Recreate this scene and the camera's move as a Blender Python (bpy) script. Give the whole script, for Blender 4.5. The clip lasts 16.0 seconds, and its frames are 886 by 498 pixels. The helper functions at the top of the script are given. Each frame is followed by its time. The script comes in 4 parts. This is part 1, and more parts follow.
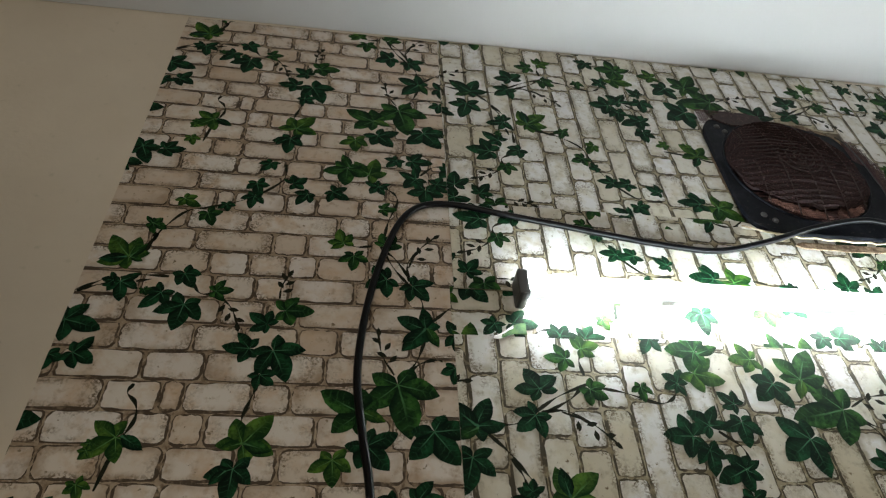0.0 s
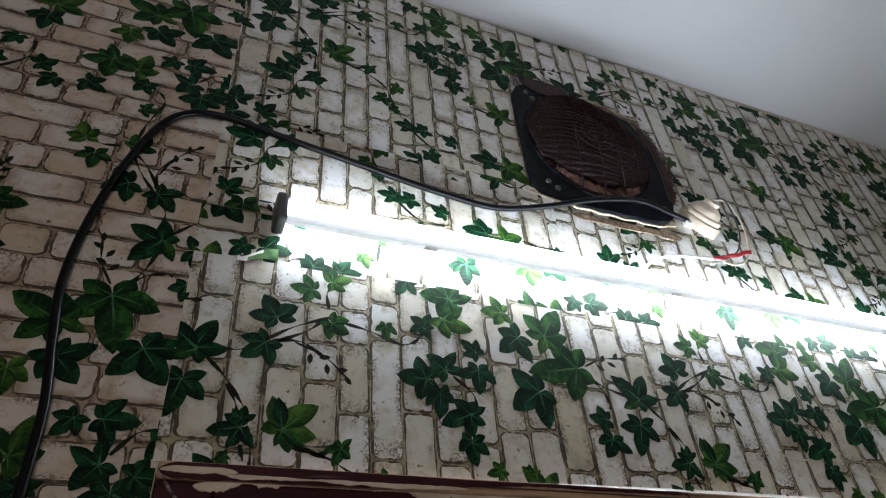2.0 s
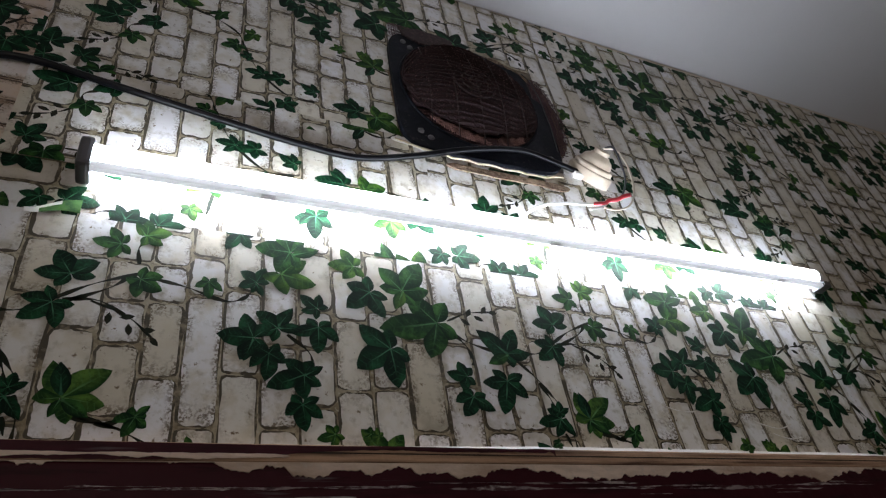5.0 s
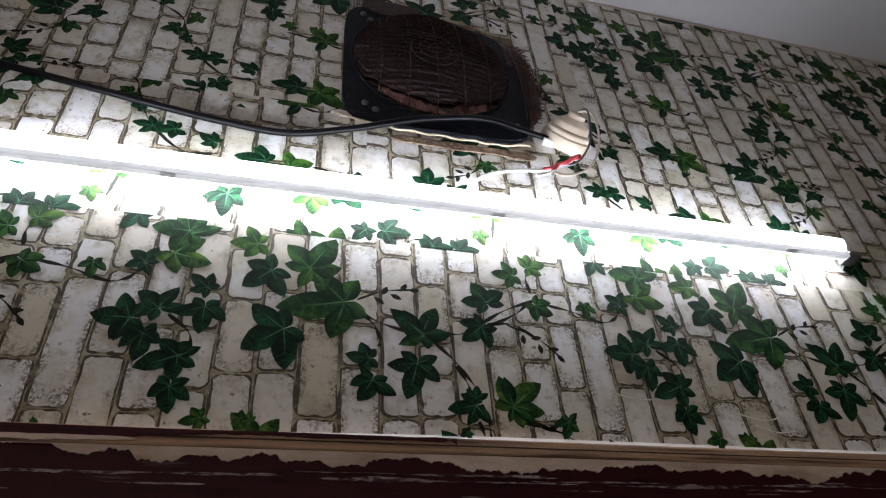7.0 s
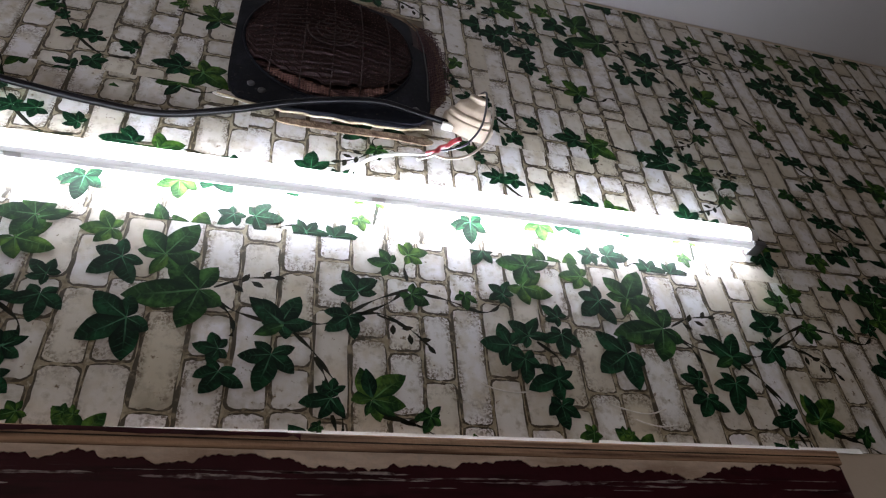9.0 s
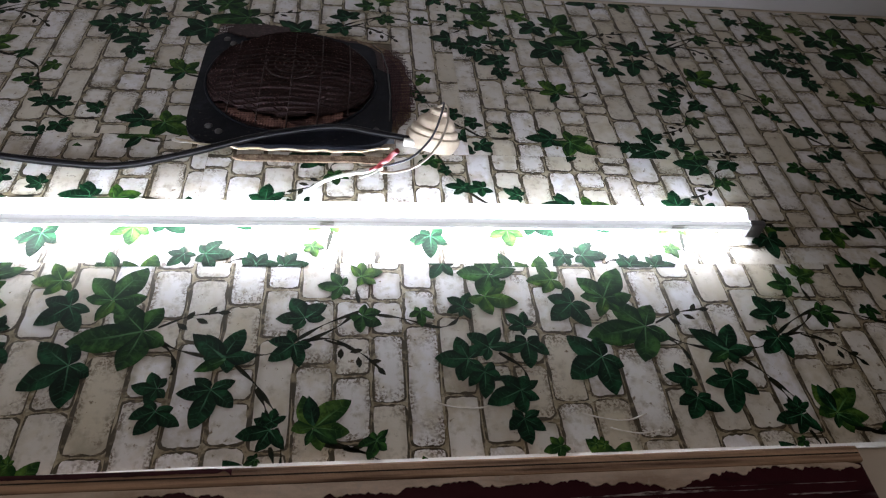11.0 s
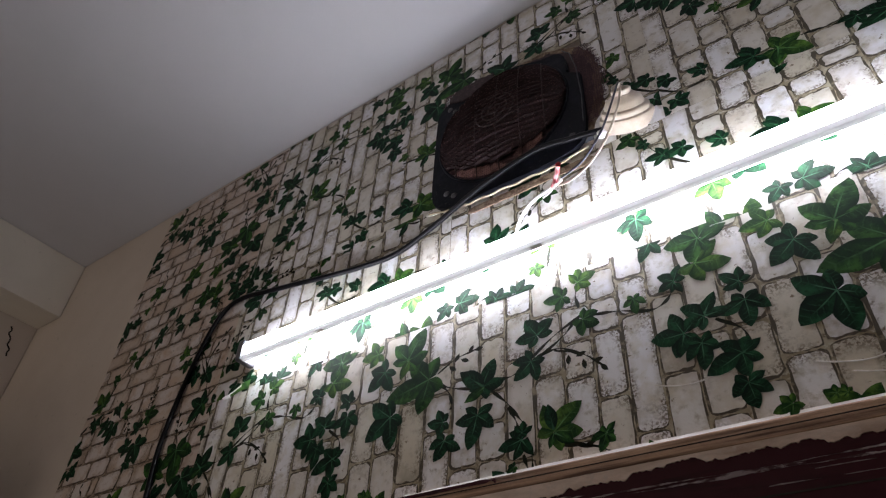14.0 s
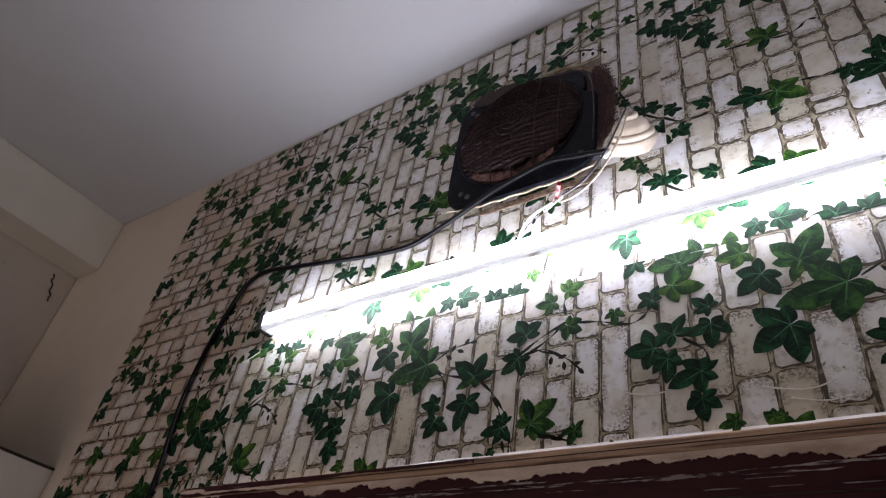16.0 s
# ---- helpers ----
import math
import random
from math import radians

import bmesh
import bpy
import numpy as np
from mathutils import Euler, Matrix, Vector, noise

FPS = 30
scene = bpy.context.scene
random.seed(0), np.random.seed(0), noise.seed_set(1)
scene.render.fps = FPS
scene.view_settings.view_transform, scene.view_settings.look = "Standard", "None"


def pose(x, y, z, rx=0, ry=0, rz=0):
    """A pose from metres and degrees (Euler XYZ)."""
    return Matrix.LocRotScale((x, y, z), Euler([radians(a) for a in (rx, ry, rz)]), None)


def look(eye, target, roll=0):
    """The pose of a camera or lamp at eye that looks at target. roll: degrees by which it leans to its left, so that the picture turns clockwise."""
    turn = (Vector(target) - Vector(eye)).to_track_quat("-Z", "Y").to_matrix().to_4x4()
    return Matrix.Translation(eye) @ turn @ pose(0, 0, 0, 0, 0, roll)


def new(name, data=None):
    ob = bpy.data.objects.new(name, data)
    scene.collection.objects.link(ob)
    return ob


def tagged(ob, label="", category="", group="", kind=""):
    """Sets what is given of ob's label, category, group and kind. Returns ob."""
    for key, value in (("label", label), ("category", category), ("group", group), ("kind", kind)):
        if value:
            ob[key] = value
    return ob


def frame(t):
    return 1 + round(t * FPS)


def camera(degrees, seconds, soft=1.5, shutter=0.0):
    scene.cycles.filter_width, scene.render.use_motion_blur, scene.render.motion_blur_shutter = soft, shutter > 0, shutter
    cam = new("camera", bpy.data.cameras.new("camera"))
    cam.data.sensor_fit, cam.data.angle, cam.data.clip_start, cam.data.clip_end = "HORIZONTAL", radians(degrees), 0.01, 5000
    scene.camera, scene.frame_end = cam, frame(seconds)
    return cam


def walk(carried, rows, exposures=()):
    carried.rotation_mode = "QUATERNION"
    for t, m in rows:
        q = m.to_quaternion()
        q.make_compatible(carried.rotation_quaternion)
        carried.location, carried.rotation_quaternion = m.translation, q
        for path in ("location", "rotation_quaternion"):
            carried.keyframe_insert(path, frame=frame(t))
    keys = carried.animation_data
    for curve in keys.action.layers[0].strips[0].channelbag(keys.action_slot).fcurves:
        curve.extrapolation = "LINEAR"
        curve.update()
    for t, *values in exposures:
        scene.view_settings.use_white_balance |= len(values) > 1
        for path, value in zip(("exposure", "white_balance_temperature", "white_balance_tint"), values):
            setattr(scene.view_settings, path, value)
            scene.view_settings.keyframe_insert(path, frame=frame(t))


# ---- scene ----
cam = camera(67.8, 16.0, soft=1.22)
PATH = [
    (0, (-0.135, -0.718, 1.954), (0.125, 0.751, 3.286), -3.3),
    (0.5, (-0.132, -0.71, 1.948), (0.175, 0.77, 3.258), -3.7),
    (1, (-0.095, -0.704, 1.945), (0.318, 0.765, 3.238), -5.3),
    (1.5, (-0.038, -0.697, 1.943), (0.503, 0.748, 3.216), -5.6),
    (2, (0.01, -0.687, 1.936), (0.683, 0.738, 3.167), -5.6),
    (2.5, (0.066, -0.681, 1.926), (0.778, 0.731, 3.151), -6.2),
    (3, (0.135, -0.674, 1.919), (0.843, 0.758, 3.123), -6.4),
    (3.5, (0.183, -0.669, 1.927), (0.86, 0.778, 3.131), -6.5),
    (4, (0.171, -0.652, 1.929), (0.936, 0.748, 3.136), -9.0),
    (4.2, (0.16, -0.641, 1.922), (0.984, 0.733, 3.119), -10.1),
    (6.3, (0.337, -0.651, 1.921), (0.93, 0.791, 3.174), -8.6),
    (6.5, (0.368, -0.646, 1.916), (0.93, 0.806, 3.172), -7.7),
    (7, (0.442, -0.651, 1.913), (0.914, 0.842, 3.157), -5.0),
    (7.5, (0.457, -0.637, 1.913), (0.971, 0.846, 3.153), -5.6),
    (8, (0.44, -0.617, 1.912), (1.029, 0.845, 3.144), -8.2),
    (8.5, (0.493, -0.629, 1.91), (1.038, 0.86, 3.13), -7.3),
    (9, (0.59, -0.653, 1.917), (1.098, 0.839, 3.147), -5.6),
    (9.2, (0.652, -0.659, 1.911), (1.151, 0.821, 3.161), -4.7),
    (11.3, (0.8097, -0.6432, 1.907), (0.9634, 0.8435, 3.2367), -5.5),
    (11.5, (0.8617, -0.6652, 1.904), (0.9174, 0.8375, 3.2227), -3.75),
    (12, (0.9952, -0.7252, 1.8973), (0.8972, 0.7213, 3.275), -1.32),
    (12.5, (1.0343, -0.7441, 1.8943), (0.7227, 0.6939, 3.249), -1.32),
    (13, (0.9937, -0.7277, 1.898), (0.5456, 0.6752, 3.2512), -2.56),
    (13.5, (0.9968, -0.6957, 1.8886), (0.26, 0.5973, 3.2247), 0.07),
    (14, (1.0472, -0.6712, 1.8892), (0.11, 0.5402, 3.1753), 3.73),
    (14.5, (1.0792, -0.6963, 1.8872), (0.0558, 0.5024, 3.1184), 6.43),
    (15, (1.1033, -0.6939, 1.8652), (0.0564, 0.4951, 3.086), 9.24),
    (15.5, (1.1225, -0.7223, 1.8625), (0.0692, 0.4838, 3.0609), 9.61),
    (16, (1.1271, -0.7306, 1.8593), (0.1035, 0.4746, 3.0839), 10.44),
]
walk(cam, [(t, look(eye, target, roll)) for t, eye, target, roll in PATH], [
    (0.0, 0.80, 7000, -4), (0.5, 0.77, 6700, -1), (1.0, 0.62, 6600, 0), (1.5, 0.39, 6500, 2), (2.0, 0.24, 6400, 3), (3.0, 0.18, 6350, 4), (4.0, 0.10, 6400, 6), (6.5, -0.05, 6650, 9),
    (9.0, -0.07, 6700, 12), (11.5, 0.0, 6650, 10), (12.5, 0.0, 6700, 11), (13.5, -0.14, 6750, 12), (14.5, -0.03, 6700, 16), (16.0, 0.14, 6650, 17)])


# ---- world and large lights ----
world = bpy.data.worlds.new("world")
scene.world = world
world.use_nodes = True
world.node_tree.nodes["Background"].inputs[0].default_value = (0.75, 0.82, 1.0, 1)
world.node_tree.nodes["Background"].inputs[1].default_value = 0.1
TUBE_STRENGTH = 47.5

# fill lamp added behind the walk to brighten the room, in a made-up opening
fill_light = bpy.data.lights.new("fill_lamp", "AREA")
fill_light.shape, fill_light.size, fill_light.size_y, fill_light.energy, fill_light.color = "RECTANGLE", 1.28, 1.08, 16.5, (1.0, 0.90, 0.80)
new("fill_lamp", fill_light).matrix_world = look((-0.35, -4.05, 1.55), (-0.35, 0, 1.55))


# ---- materials ----
def material(name, color, rough=0.6, metal=0.0, spots=(), bump=0.0, bump_scale=200.0, coat=0.0, gloss=0.5):
    """A surface with variation: spots are (scale, amount, colour, stretch) layers of noise over the base colour."""
    m = bpy.data.materials.new(name)
    m.use_nodes = True
    nt = m.node_tree
    b = nt.nodes["Principled BSDF"]
    b.inputs["Roughness"].default_value = rough
    b.inputs["Metallic"].default_value = metal
    b.inputs["Coat Weight"].default_value = coat
    b.inputs["Specular IOR Level"].default_value = gloss
    geo = nt.nodes.new("ShaderNodeNewGeometry")
    last = nt.nodes.new("ShaderNodeRGB")
    last.outputs[0].default_value = (*color, 1)
    last = last.outputs[0]
    for scale, low, high, tint, stretch in spots:
        mp = nt.nodes.new("ShaderNodeMapping")
        mp.inputs["Scale"].default_value = stretch
        nt.links.new(geo.outputs["Position"], mp.inputs["Vector"])
        n = nt.nodes.new("ShaderNodeTexNoise")
        n.inputs["Scale"].default_value = scale
        n.inputs["Detail"].default_value = 5
        n.inputs["Roughness"].default_value = 0.62
        nt.links.new(mp.outputs[0], n.inputs["Vector"])
        r = nt.nodes.new("ShaderNodeMapRange")
        r.inputs["From Min"].default_value, r.inputs["From Max"].default_value = low, high
        nt.links.new(n.outputs["Fac"], r.inputs["Value"])
        mix = nt.nodes.new("ShaderNodeMix")
        mix.data_type = "RGBA"
        nt.links.new(r.outputs[0], mix.inputs["Factor"])
        nt.links.new(last, mix.inputs["A"])
        mix.inputs["B"].default_value = (*tint, 1)
        last = mix.outputs["Result"]
    nt.links.new(last, b.inputs["Base Color"])
    if bump:
        n = nt.nodes.new("ShaderNodeTexNoise")
        n.inputs["Scale"].default_value = bump_scale
        n.inputs["Detail"].default_value = 4
        nt.links.new(geo.outputs["Position"], n.inputs["Vector"])
        bp = nt.nodes.new("ShaderNodeBump")
        bp.inputs["Strength"].default_value = bump
        bp.inputs["Distance"].default_value = 0.002
        nt.links.new(n.outputs["Fac"], bp.inputs["Height"])
        nt.links.new(bp.outputs[0], b.inputs["Normal"])
    return m


class Wiring:
    """Short hand for the nodes of one material."""

    def __init__(self, m):
        self.nt = m.node_tree

    def feed(self, node, name, value):
        if isinstance(value, bpy.types.NodeSocket):
            self.nt.links.new(value, node.inputs[name])
        else:
            node.inputs[name].default_value = value

    def math(self, op, a, b=0.0):
        n = self.nt.nodes.new("ShaderNodeMath")
        n.operation = op
        self.feed(n, 0, a)
        self.feed(n, 1, b)
        return n.outputs[0]

    def ramp(self, value, low, high, out_low=0.0, out_high=1.0):
        n = self.nt.nodes.new("ShaderNodeMapRange")
        n.interpolation_type = "SMOOTHSTEP"
        for name, v in (("Value", value), ("From Min", low), ("From Max", high), ("To Min", out_low), ("To Max", out_high)):
            self.feed(n, name, v)
        return n.outputs[0]

    def noise(self, scale, detail=4.0):
        g = self.nt.nodes.new("ShaderNodeNewGeometry")
        n = self.nt.nodes.new("ShaderNodeTexNoise")
        n.inputs["Scale"].default_value, n.inputs["Detail"].default_value = scale, detail
        n.inputs["Roughness"].default_value = 0.62
        self.nt.links.new(g.outputs["Position"], n.inputs["Vector"])
        return n.outputs["Fac"]

    def mix(self, factor, a, b):
        n = self.nt.nodes.new("ShaderNodeMix")
        n.data_type = "RGBA"
        self.feed(n, "Factor", factor)
        self.feed(n, "A", a if isinstance(a, bpy.types.NodeSocket) else (*a, 1))
        self.feed(n, "B", b if isinstance(b, bpy.types.NodeSocket) else (*b, 1))
        return n.outputs["Result"]

    def print_uv(self):
        n = self.nt.nodes.new("ShaderNodeUVMap")
        n.uv_map = "print"
        x = self.nt.nodes.new("ShaderNodeSeparateXYZ")
        self.nt.links.new(n.outputs[0], x.inputs[0])
        return x.outputs[0], x.outputs[1]


def brick_print(name, ramp, stain):
    """Printed brick: one tone out of a ramp for each brick, cloudy stains, and grime that gathers at the edges of some."""
    m = material(name, (0.6, 0.6, 0.6), 0.42, spots=[
        (26, 0.47, 0.72, stain, (1, 1, 1)), (70, 0.54, 0.76, tuple(0.66 * c for c in stain), (1, 1, 1)), (110, 0.64, 0.70, (0.17, 0.125, 0.075), (1, 1, 1))],
        bump=0.12, bump_scale=260)
    nt = m.node_tree
    info = nt.nodes.new("ShaderNodeObjectInfo")
    cr = nt.nodes.new("ShaderNodeValToRGB")
    cr.color_ramp.interpolation = "LINEAR"
    els = cr.color_ramp.elements
    els[0].position, els[0].color = 0.0, (*ramp[0], 1)
    els[1].position, els[1].color = 1.0, (*ramp[-1], 1)
    for i, c in enumerate(ramp[1:-1], 1):
        els.new(i / (len(ramp) - 1)).color = (*c, 1)
    nt.links.new(info.outputs["Random"], cr.inputs["Fac"])
    first = next(n for n in nt.nodes if n.type == "MIX" and n.inputs["A"].links[0].from_node.type == "RGB")
    nt.links.new(cr.outputs[0], first.inputs["A"])
    w = Wiring(m)
    base = nt.nodes["Principled BSDF"].inputs["Base Color"]
    last = base.links[0].from_socket
    u, _ = w.print_uv()
    chance = w.math("FRACT", w.math("MULTIPLY", info.outputs["Random"], 7.31))
    other = w.math("FRACT", w.math("MULTIPLY", info.outputs["Random"], 23.7))
    soft = w.math("MULTIPLY", w.ramp(u, 0.45, 1.0, 0.0, 0.9), w.math("MULTIPLY", w.ramp(w.noise(20), 0.36, 0.62), w.ramp(other, 0.1, 1.0, 0.25, 1.0)))
    last = w.mix(soft, last, tuple(0.62 * c for c in stain))
    specks = w.math("MULTIPLY", w.ramp(w.noise(330, 5), 0.46, 0.56), w.ramp(w.noise(30, 3), 0.40, 0.58))
    grime = w.math("MULTIPLY", specks, w.math("MULTIPLY", w.ramp(u, 0.45, 0.98), w.ramp(chance, 0.15, 0.65)))
    last = w.mix(w.math("MULTIPLY", grime, 0.9), last, (0.095, 0.060, 0.028))
    nt.links.new(last, base)
    return m


PAINT = material("wall_paint", (0.68, 0.60, 0.52), 0.6, spots=[(3, 0.4, 0.8, (0.60, 0.52, 0.44), (1, 1, 1)), (40, 0.62, 0.8, (0.48, 0.43, 0.35), (1, 1, 1))], bump=0.25, bump_scale=90)
CEILING = material("ceiling_paint", (0.65, 0.635, 0.655), 0.7, spots=[(2.5, 0.45, 0.8, (0.60, 0.595, 0.61), (1, 1, 1)), (150, 0.72, 0.78, (0.5, 0.5, 0.5), (1, 1, 1))], bump=0.15, bump_scale=80)
# colour of walls out of view, dark to cut light bounced into the room
UNSEEN_PAINT = material("unseen_dark_paint", (0.28, 0.25, 0.21), 0.7, spots=[(3, 0.4, 0.8, (0.22, 0.20, 0.17), (1, 1, 1))], bump=0.2, bump_scale=90)
# wall paint lightened for the beam: the tube's light is put into the colour
LIT_BEAM = material("lit_beam_paint", (0.84, 0.78, 0.68), 0.65, spots=[(4, 0.4, 0.8, (0.76, 0.70, 0.60), (1, 1, 1)), (60, 0.66, 0.8, (0.5, 0.45, 0.38), (1, 1, 1))], bump=0.25, bump_scale=80)
# the floor is out of view too and kept dark against bounce
FLOOR = material("unseen_floor", (0.22, 0.20, 0.18), 0.4, spots=[(6, 0.4, 0.7, (0.17, 0.155, 0.14), (1, 1, 1))])
MORTAR_WARM = material("wallpaper_mortar_warm", (0.40, 0.31, 0.23), 0.5, spots=[(28, 0.40, 0.62, (0.24, 0.165, 0.11), (1, 1, 1)), (110, 0.50, 0.66, (0.14, 0.09, 0.055), (1, 1, 1)), (200, 0.55, 0.72, (0.50, 0.42, 0.34), (1, 1, 1))], bump=0.1)
MORTAR_OLIVE = material("wallpaper_mortar_olive", (0.39, 0.34, 0.24), 0.5, spots=[(28, 0.40, 0.62, (0.22, 0.175, 0.10), (1, 1, 1)), (110, 0.50, 0.66, (0.13, 0.10, 0.055), (1, 1, 1)), (200, 0.55, 0.72, (0.52, 0.48, 0.38), (1, 1, 1))], bump=0.1)
BRICK_WARM = brick_print("printed_brick_warm", [(0.67, 0.61, 0.59), (0.74, 0.70, 0.69), (0.62, 0.53, 0.46), (0.72, 0.67, 0.65), (0.55, 0.43, 0.34), (0.70, 0.65, 0.63)], (0.56, 0.40, 0.28))
BRICK_OLIVE = brick_print("printed_brick_olive", [(0.70, 0.69, 0.68), (0.79, 0.79, 0.83), (0.64, 0.60, 0.52), (0.76, 0.76, 0.77), (0.56, 0.51, 0.41), (0.78, 0.78, 0.82), (0.72, 0.71, 0.70)], (0.54, 0.48, 0.37))
LINE_WARM = material("printed_outline_warm", (0.055, 0.032, 0.018), 0.5, spots=[(70, 0.53, 0.68, (0.28, 0.20, 0.135), (1, 1, 1))])
LINE_OLIVE = material("printed_outline_olive", (0.050, 0.038, 0.020), 0.5, spots=[(70, 0.53, 0.68, (0.28, 0.23, 0.15), (1, 1, 1))])
def ivy(name, dark, lit, vein):
    """Printed ivy: along each lobe a vein, one half lit, side veins and darker margins."""
    m = material(name, dark, 0.5, gloss=0.08)
    w = Wiring(m)
    u, v = w.print_uv()
    a = w.math("ABSOLUTE", v)
    side = w.ramp(v, -0.15, 0.55)
    lobe = w.ramp(a, 0.95, 0.30)
    patch = w.ramp(w.noise(45, 3), 0.36, 0.62, 0.10, 1.15)
    light = w.math("MULTIPLY", patch, w.math("ADD", w.math("MULTIPLY", side, 0.70), w.math("MULTIPLY", lobe, 0.28)))
    light = w.math("MULTIPLY", light, w.ramp(u, 0.0, 0.6, 0.45, 1.0))
    last = w.mix(light, dark, lit)
    last = w.mix(w.ramp(w.noise(210, 4), 0.48, 0.68, 0.0, 0.55), last, tuple(0.5 * c for c in dark))
    main = w.math("MULTIPLY", w.ramp(w.math("MULTIPLY", a, u), 0.038, 0.008), w.ramp(u, 0.80, 0.15))
    wave = w.math("SINE", w.math("MULTIPLY", w.math("SUBTRACT", u, w.math("MULTIPLY", a, 0.30)), 36.0))
    twig = w.math("MULTIPLY", w.ramp(wave, 0.72, 1.0, 0.0, 0.22), w.math("MULTIPLY", w.ramp(a, 0.75, 0.3), w.ramp(u, 0.12, 0.3)))
    last = w.mix(w.math("MULTIPLY", w.math("MAXIMUM", main, twig), w.ramp(w.noise(60, 2), 0.3, 0.55, 0.35, 1.0)), last, vein)
    m.node_tree.links.new(last, m.node_tree.nodes["Principled BSDF"].inputs["Base Color"])
    return m


LEAF = {
    "d": ivy("ivy_dark", (0.0013, 0.0095, 0.0046), (0.011, 0.072, 0.027), (0.050, 0.165, 0.085)),
    "m": ivy("ivy_mid", (0.0024, 0.016, 0.006), (0.038, 0.130, 0.025), (0.065, 0.18, 0.066)),
    "b": ivy("ivy_bright", (0.006, 0.032, 0.008), (0.095, 0.200, 0.030), (0.100, 0.240, 0.070)),
}
LEAF_LOOSE = material("ivy_print", (0.020, 0.080, 0.018), 0.5, gloss=0.25, spots=[(70, 0.42, 0.68, (0.07, 0.16, 0.03), (1, 1, 1))])
STEM = material("ivy_stem", (0.009, 0.013, 0.008), 0.5, gloss=0.1, spots=[(80, 0.45, 0.75, (0.032, 0.024, 0.014), (1, 1, 1))])
BACKING = material("paper_back", (0.80, 0.79, 0.76), 0.6)
CREASE = material("creased_paper", (0.74, 0.73, 0.71), 0.5, spots=[(60, 0.4, 0.65, (0.55, 0.50, 0.43), (1, 1, 1))])
BLACK_METAL = material("black_metal", (0.005, 0.006, 0.010), 0.6, gloss=0.12, spots=[(30, 0.5, 0.75, (0.016, 0.018, 0.026), (1, 1, 1)), (150, 0.62, 0.75, (0.06, 0.055, 0.05), (1, 1, 1))], bump=0.3, bump_scale=120)
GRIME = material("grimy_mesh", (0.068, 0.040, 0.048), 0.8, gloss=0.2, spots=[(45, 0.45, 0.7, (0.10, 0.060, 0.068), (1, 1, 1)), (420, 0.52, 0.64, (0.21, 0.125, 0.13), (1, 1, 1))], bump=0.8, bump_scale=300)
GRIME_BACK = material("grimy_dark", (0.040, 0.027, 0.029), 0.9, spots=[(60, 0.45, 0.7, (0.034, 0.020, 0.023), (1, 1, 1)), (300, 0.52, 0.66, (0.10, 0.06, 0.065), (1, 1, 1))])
RUST = material("rusty_pink_mesh", (0.46, 0.26, 0.24), 0.8, spots=[(90, 0.45, 0.62, (0.22, 0.11, 0.10), (1, 1, 1)), (30, 0.5, 0.64, (0.10, 0.05, 0.048), (1, 1, 1))])
NET = material("clogged_net", (0.032, 0.019, 0.021), 0.85, gloss=0.15, spots=[(40, 0.42, 0.66, (0.020, 0.013, 0.015), (0.5, 1, 2)), (420, 0.58, 0.68, (0.22, 0.13, 0.13), (1, 1, 1))], bump=0.2, bump_scale=320)
PLASTER = material("broken_plaster", (0.20, 0.135, 0.085), 0.9, spots=[(50, 0.4, 0.65, (0.09, 0.055, 0.035), (1, 1, 1)), (170, 0.5, 0.7, (0.36, 0.28, 0.19), (1, 1, 1))], bump=0.9, bump_scale=110)
CRUMBLE = material("crumbling_brown_plaster", (0.24, 0.175, 0.12), 0.95, spots=[(70, 0.42, 0.60, (0.11, 0.07, 0.045), (1, 1, 1)), (200, 0.55, 0.68, (0.30, 0.23, 0.16), (1, 1, 1))], bump=0.9, bump_scale=160)
CREAM_EDGE = material("torn_edge", (0.54, 0.46, 0.34), 0.7, spots=[(70, 0.45, 0.65, (0.40, 0.31, 0.20), (1, 1, 1))], bump=0.5, bump_scale=120)
CREAM = material("old_cream_plastic", (0.47, 0.40, 0.32), 0.4, spots=[(25, 0.5, 0.75, (0.36, 0.28, 0.20), (1, 1, 1))])
CABLE = material("black_cable", (0.003, 0.003, 0.004), 0.3, gloss=0.16)
WIRE_WHITE = material("white_wire", (0.80, 0.79, 0.76), 0.4)
WIRE_DARK = material("dark_wire", (0.028, 0.028, 0.045), 0.35)
WIRE_TAN = material("tan_wire", (0.50, 0.43, 0.35), 0.4)
RED_TAPE = material("red_tape", (0.30, 0.012, 0.02), 0.35)
CAP = material("end_cap_plastic", (0.09, 0.09, 0.10), 0.4)
HOUSING = material("lamp_housing", (0.84, 0.84, 0.86), 0.4)
SCREW = material("screw_metal", (0.05, 0.05, 0.055), 0.45)
MAROON = material("maroon_paint", (0.046, 0.0075, 0.0140), 0.4, gloss=0.2, spots=[
    (26, 0.50, 0.72, (0.014, 0.004, 0.006), (0.4, 1, 3)), (34, 0.64, 0.74, (0.11, 0.085, 0.095), (0.16, 1, 2.6))], bump=0.5, bump_scale=60)
WOOD = material("bare_wood", (0.50, 0.32, 0.21), 0.7, spots=[(30, 0.46, 0.64, (0.11, 0.055, 0.034), (0.12, 1, 3.0)), (60, 0.52, 0.7, (0.30, 0.20, 0.13), (0.2, 1, 4))], bump=0.5, bump_scale=150)
PEEL = material("old_primer", (0.70, 0.57, 0.48), 0.7, spots=[(24, 0.42, 0.65, (0.42, 0.31, 0.24), (0.4, 1, 1.5)), (120, 0.55, 0.75, (0.56, 0.48, 0.42), (1, 1, 1))], bump=0.4, bump_scale=120)
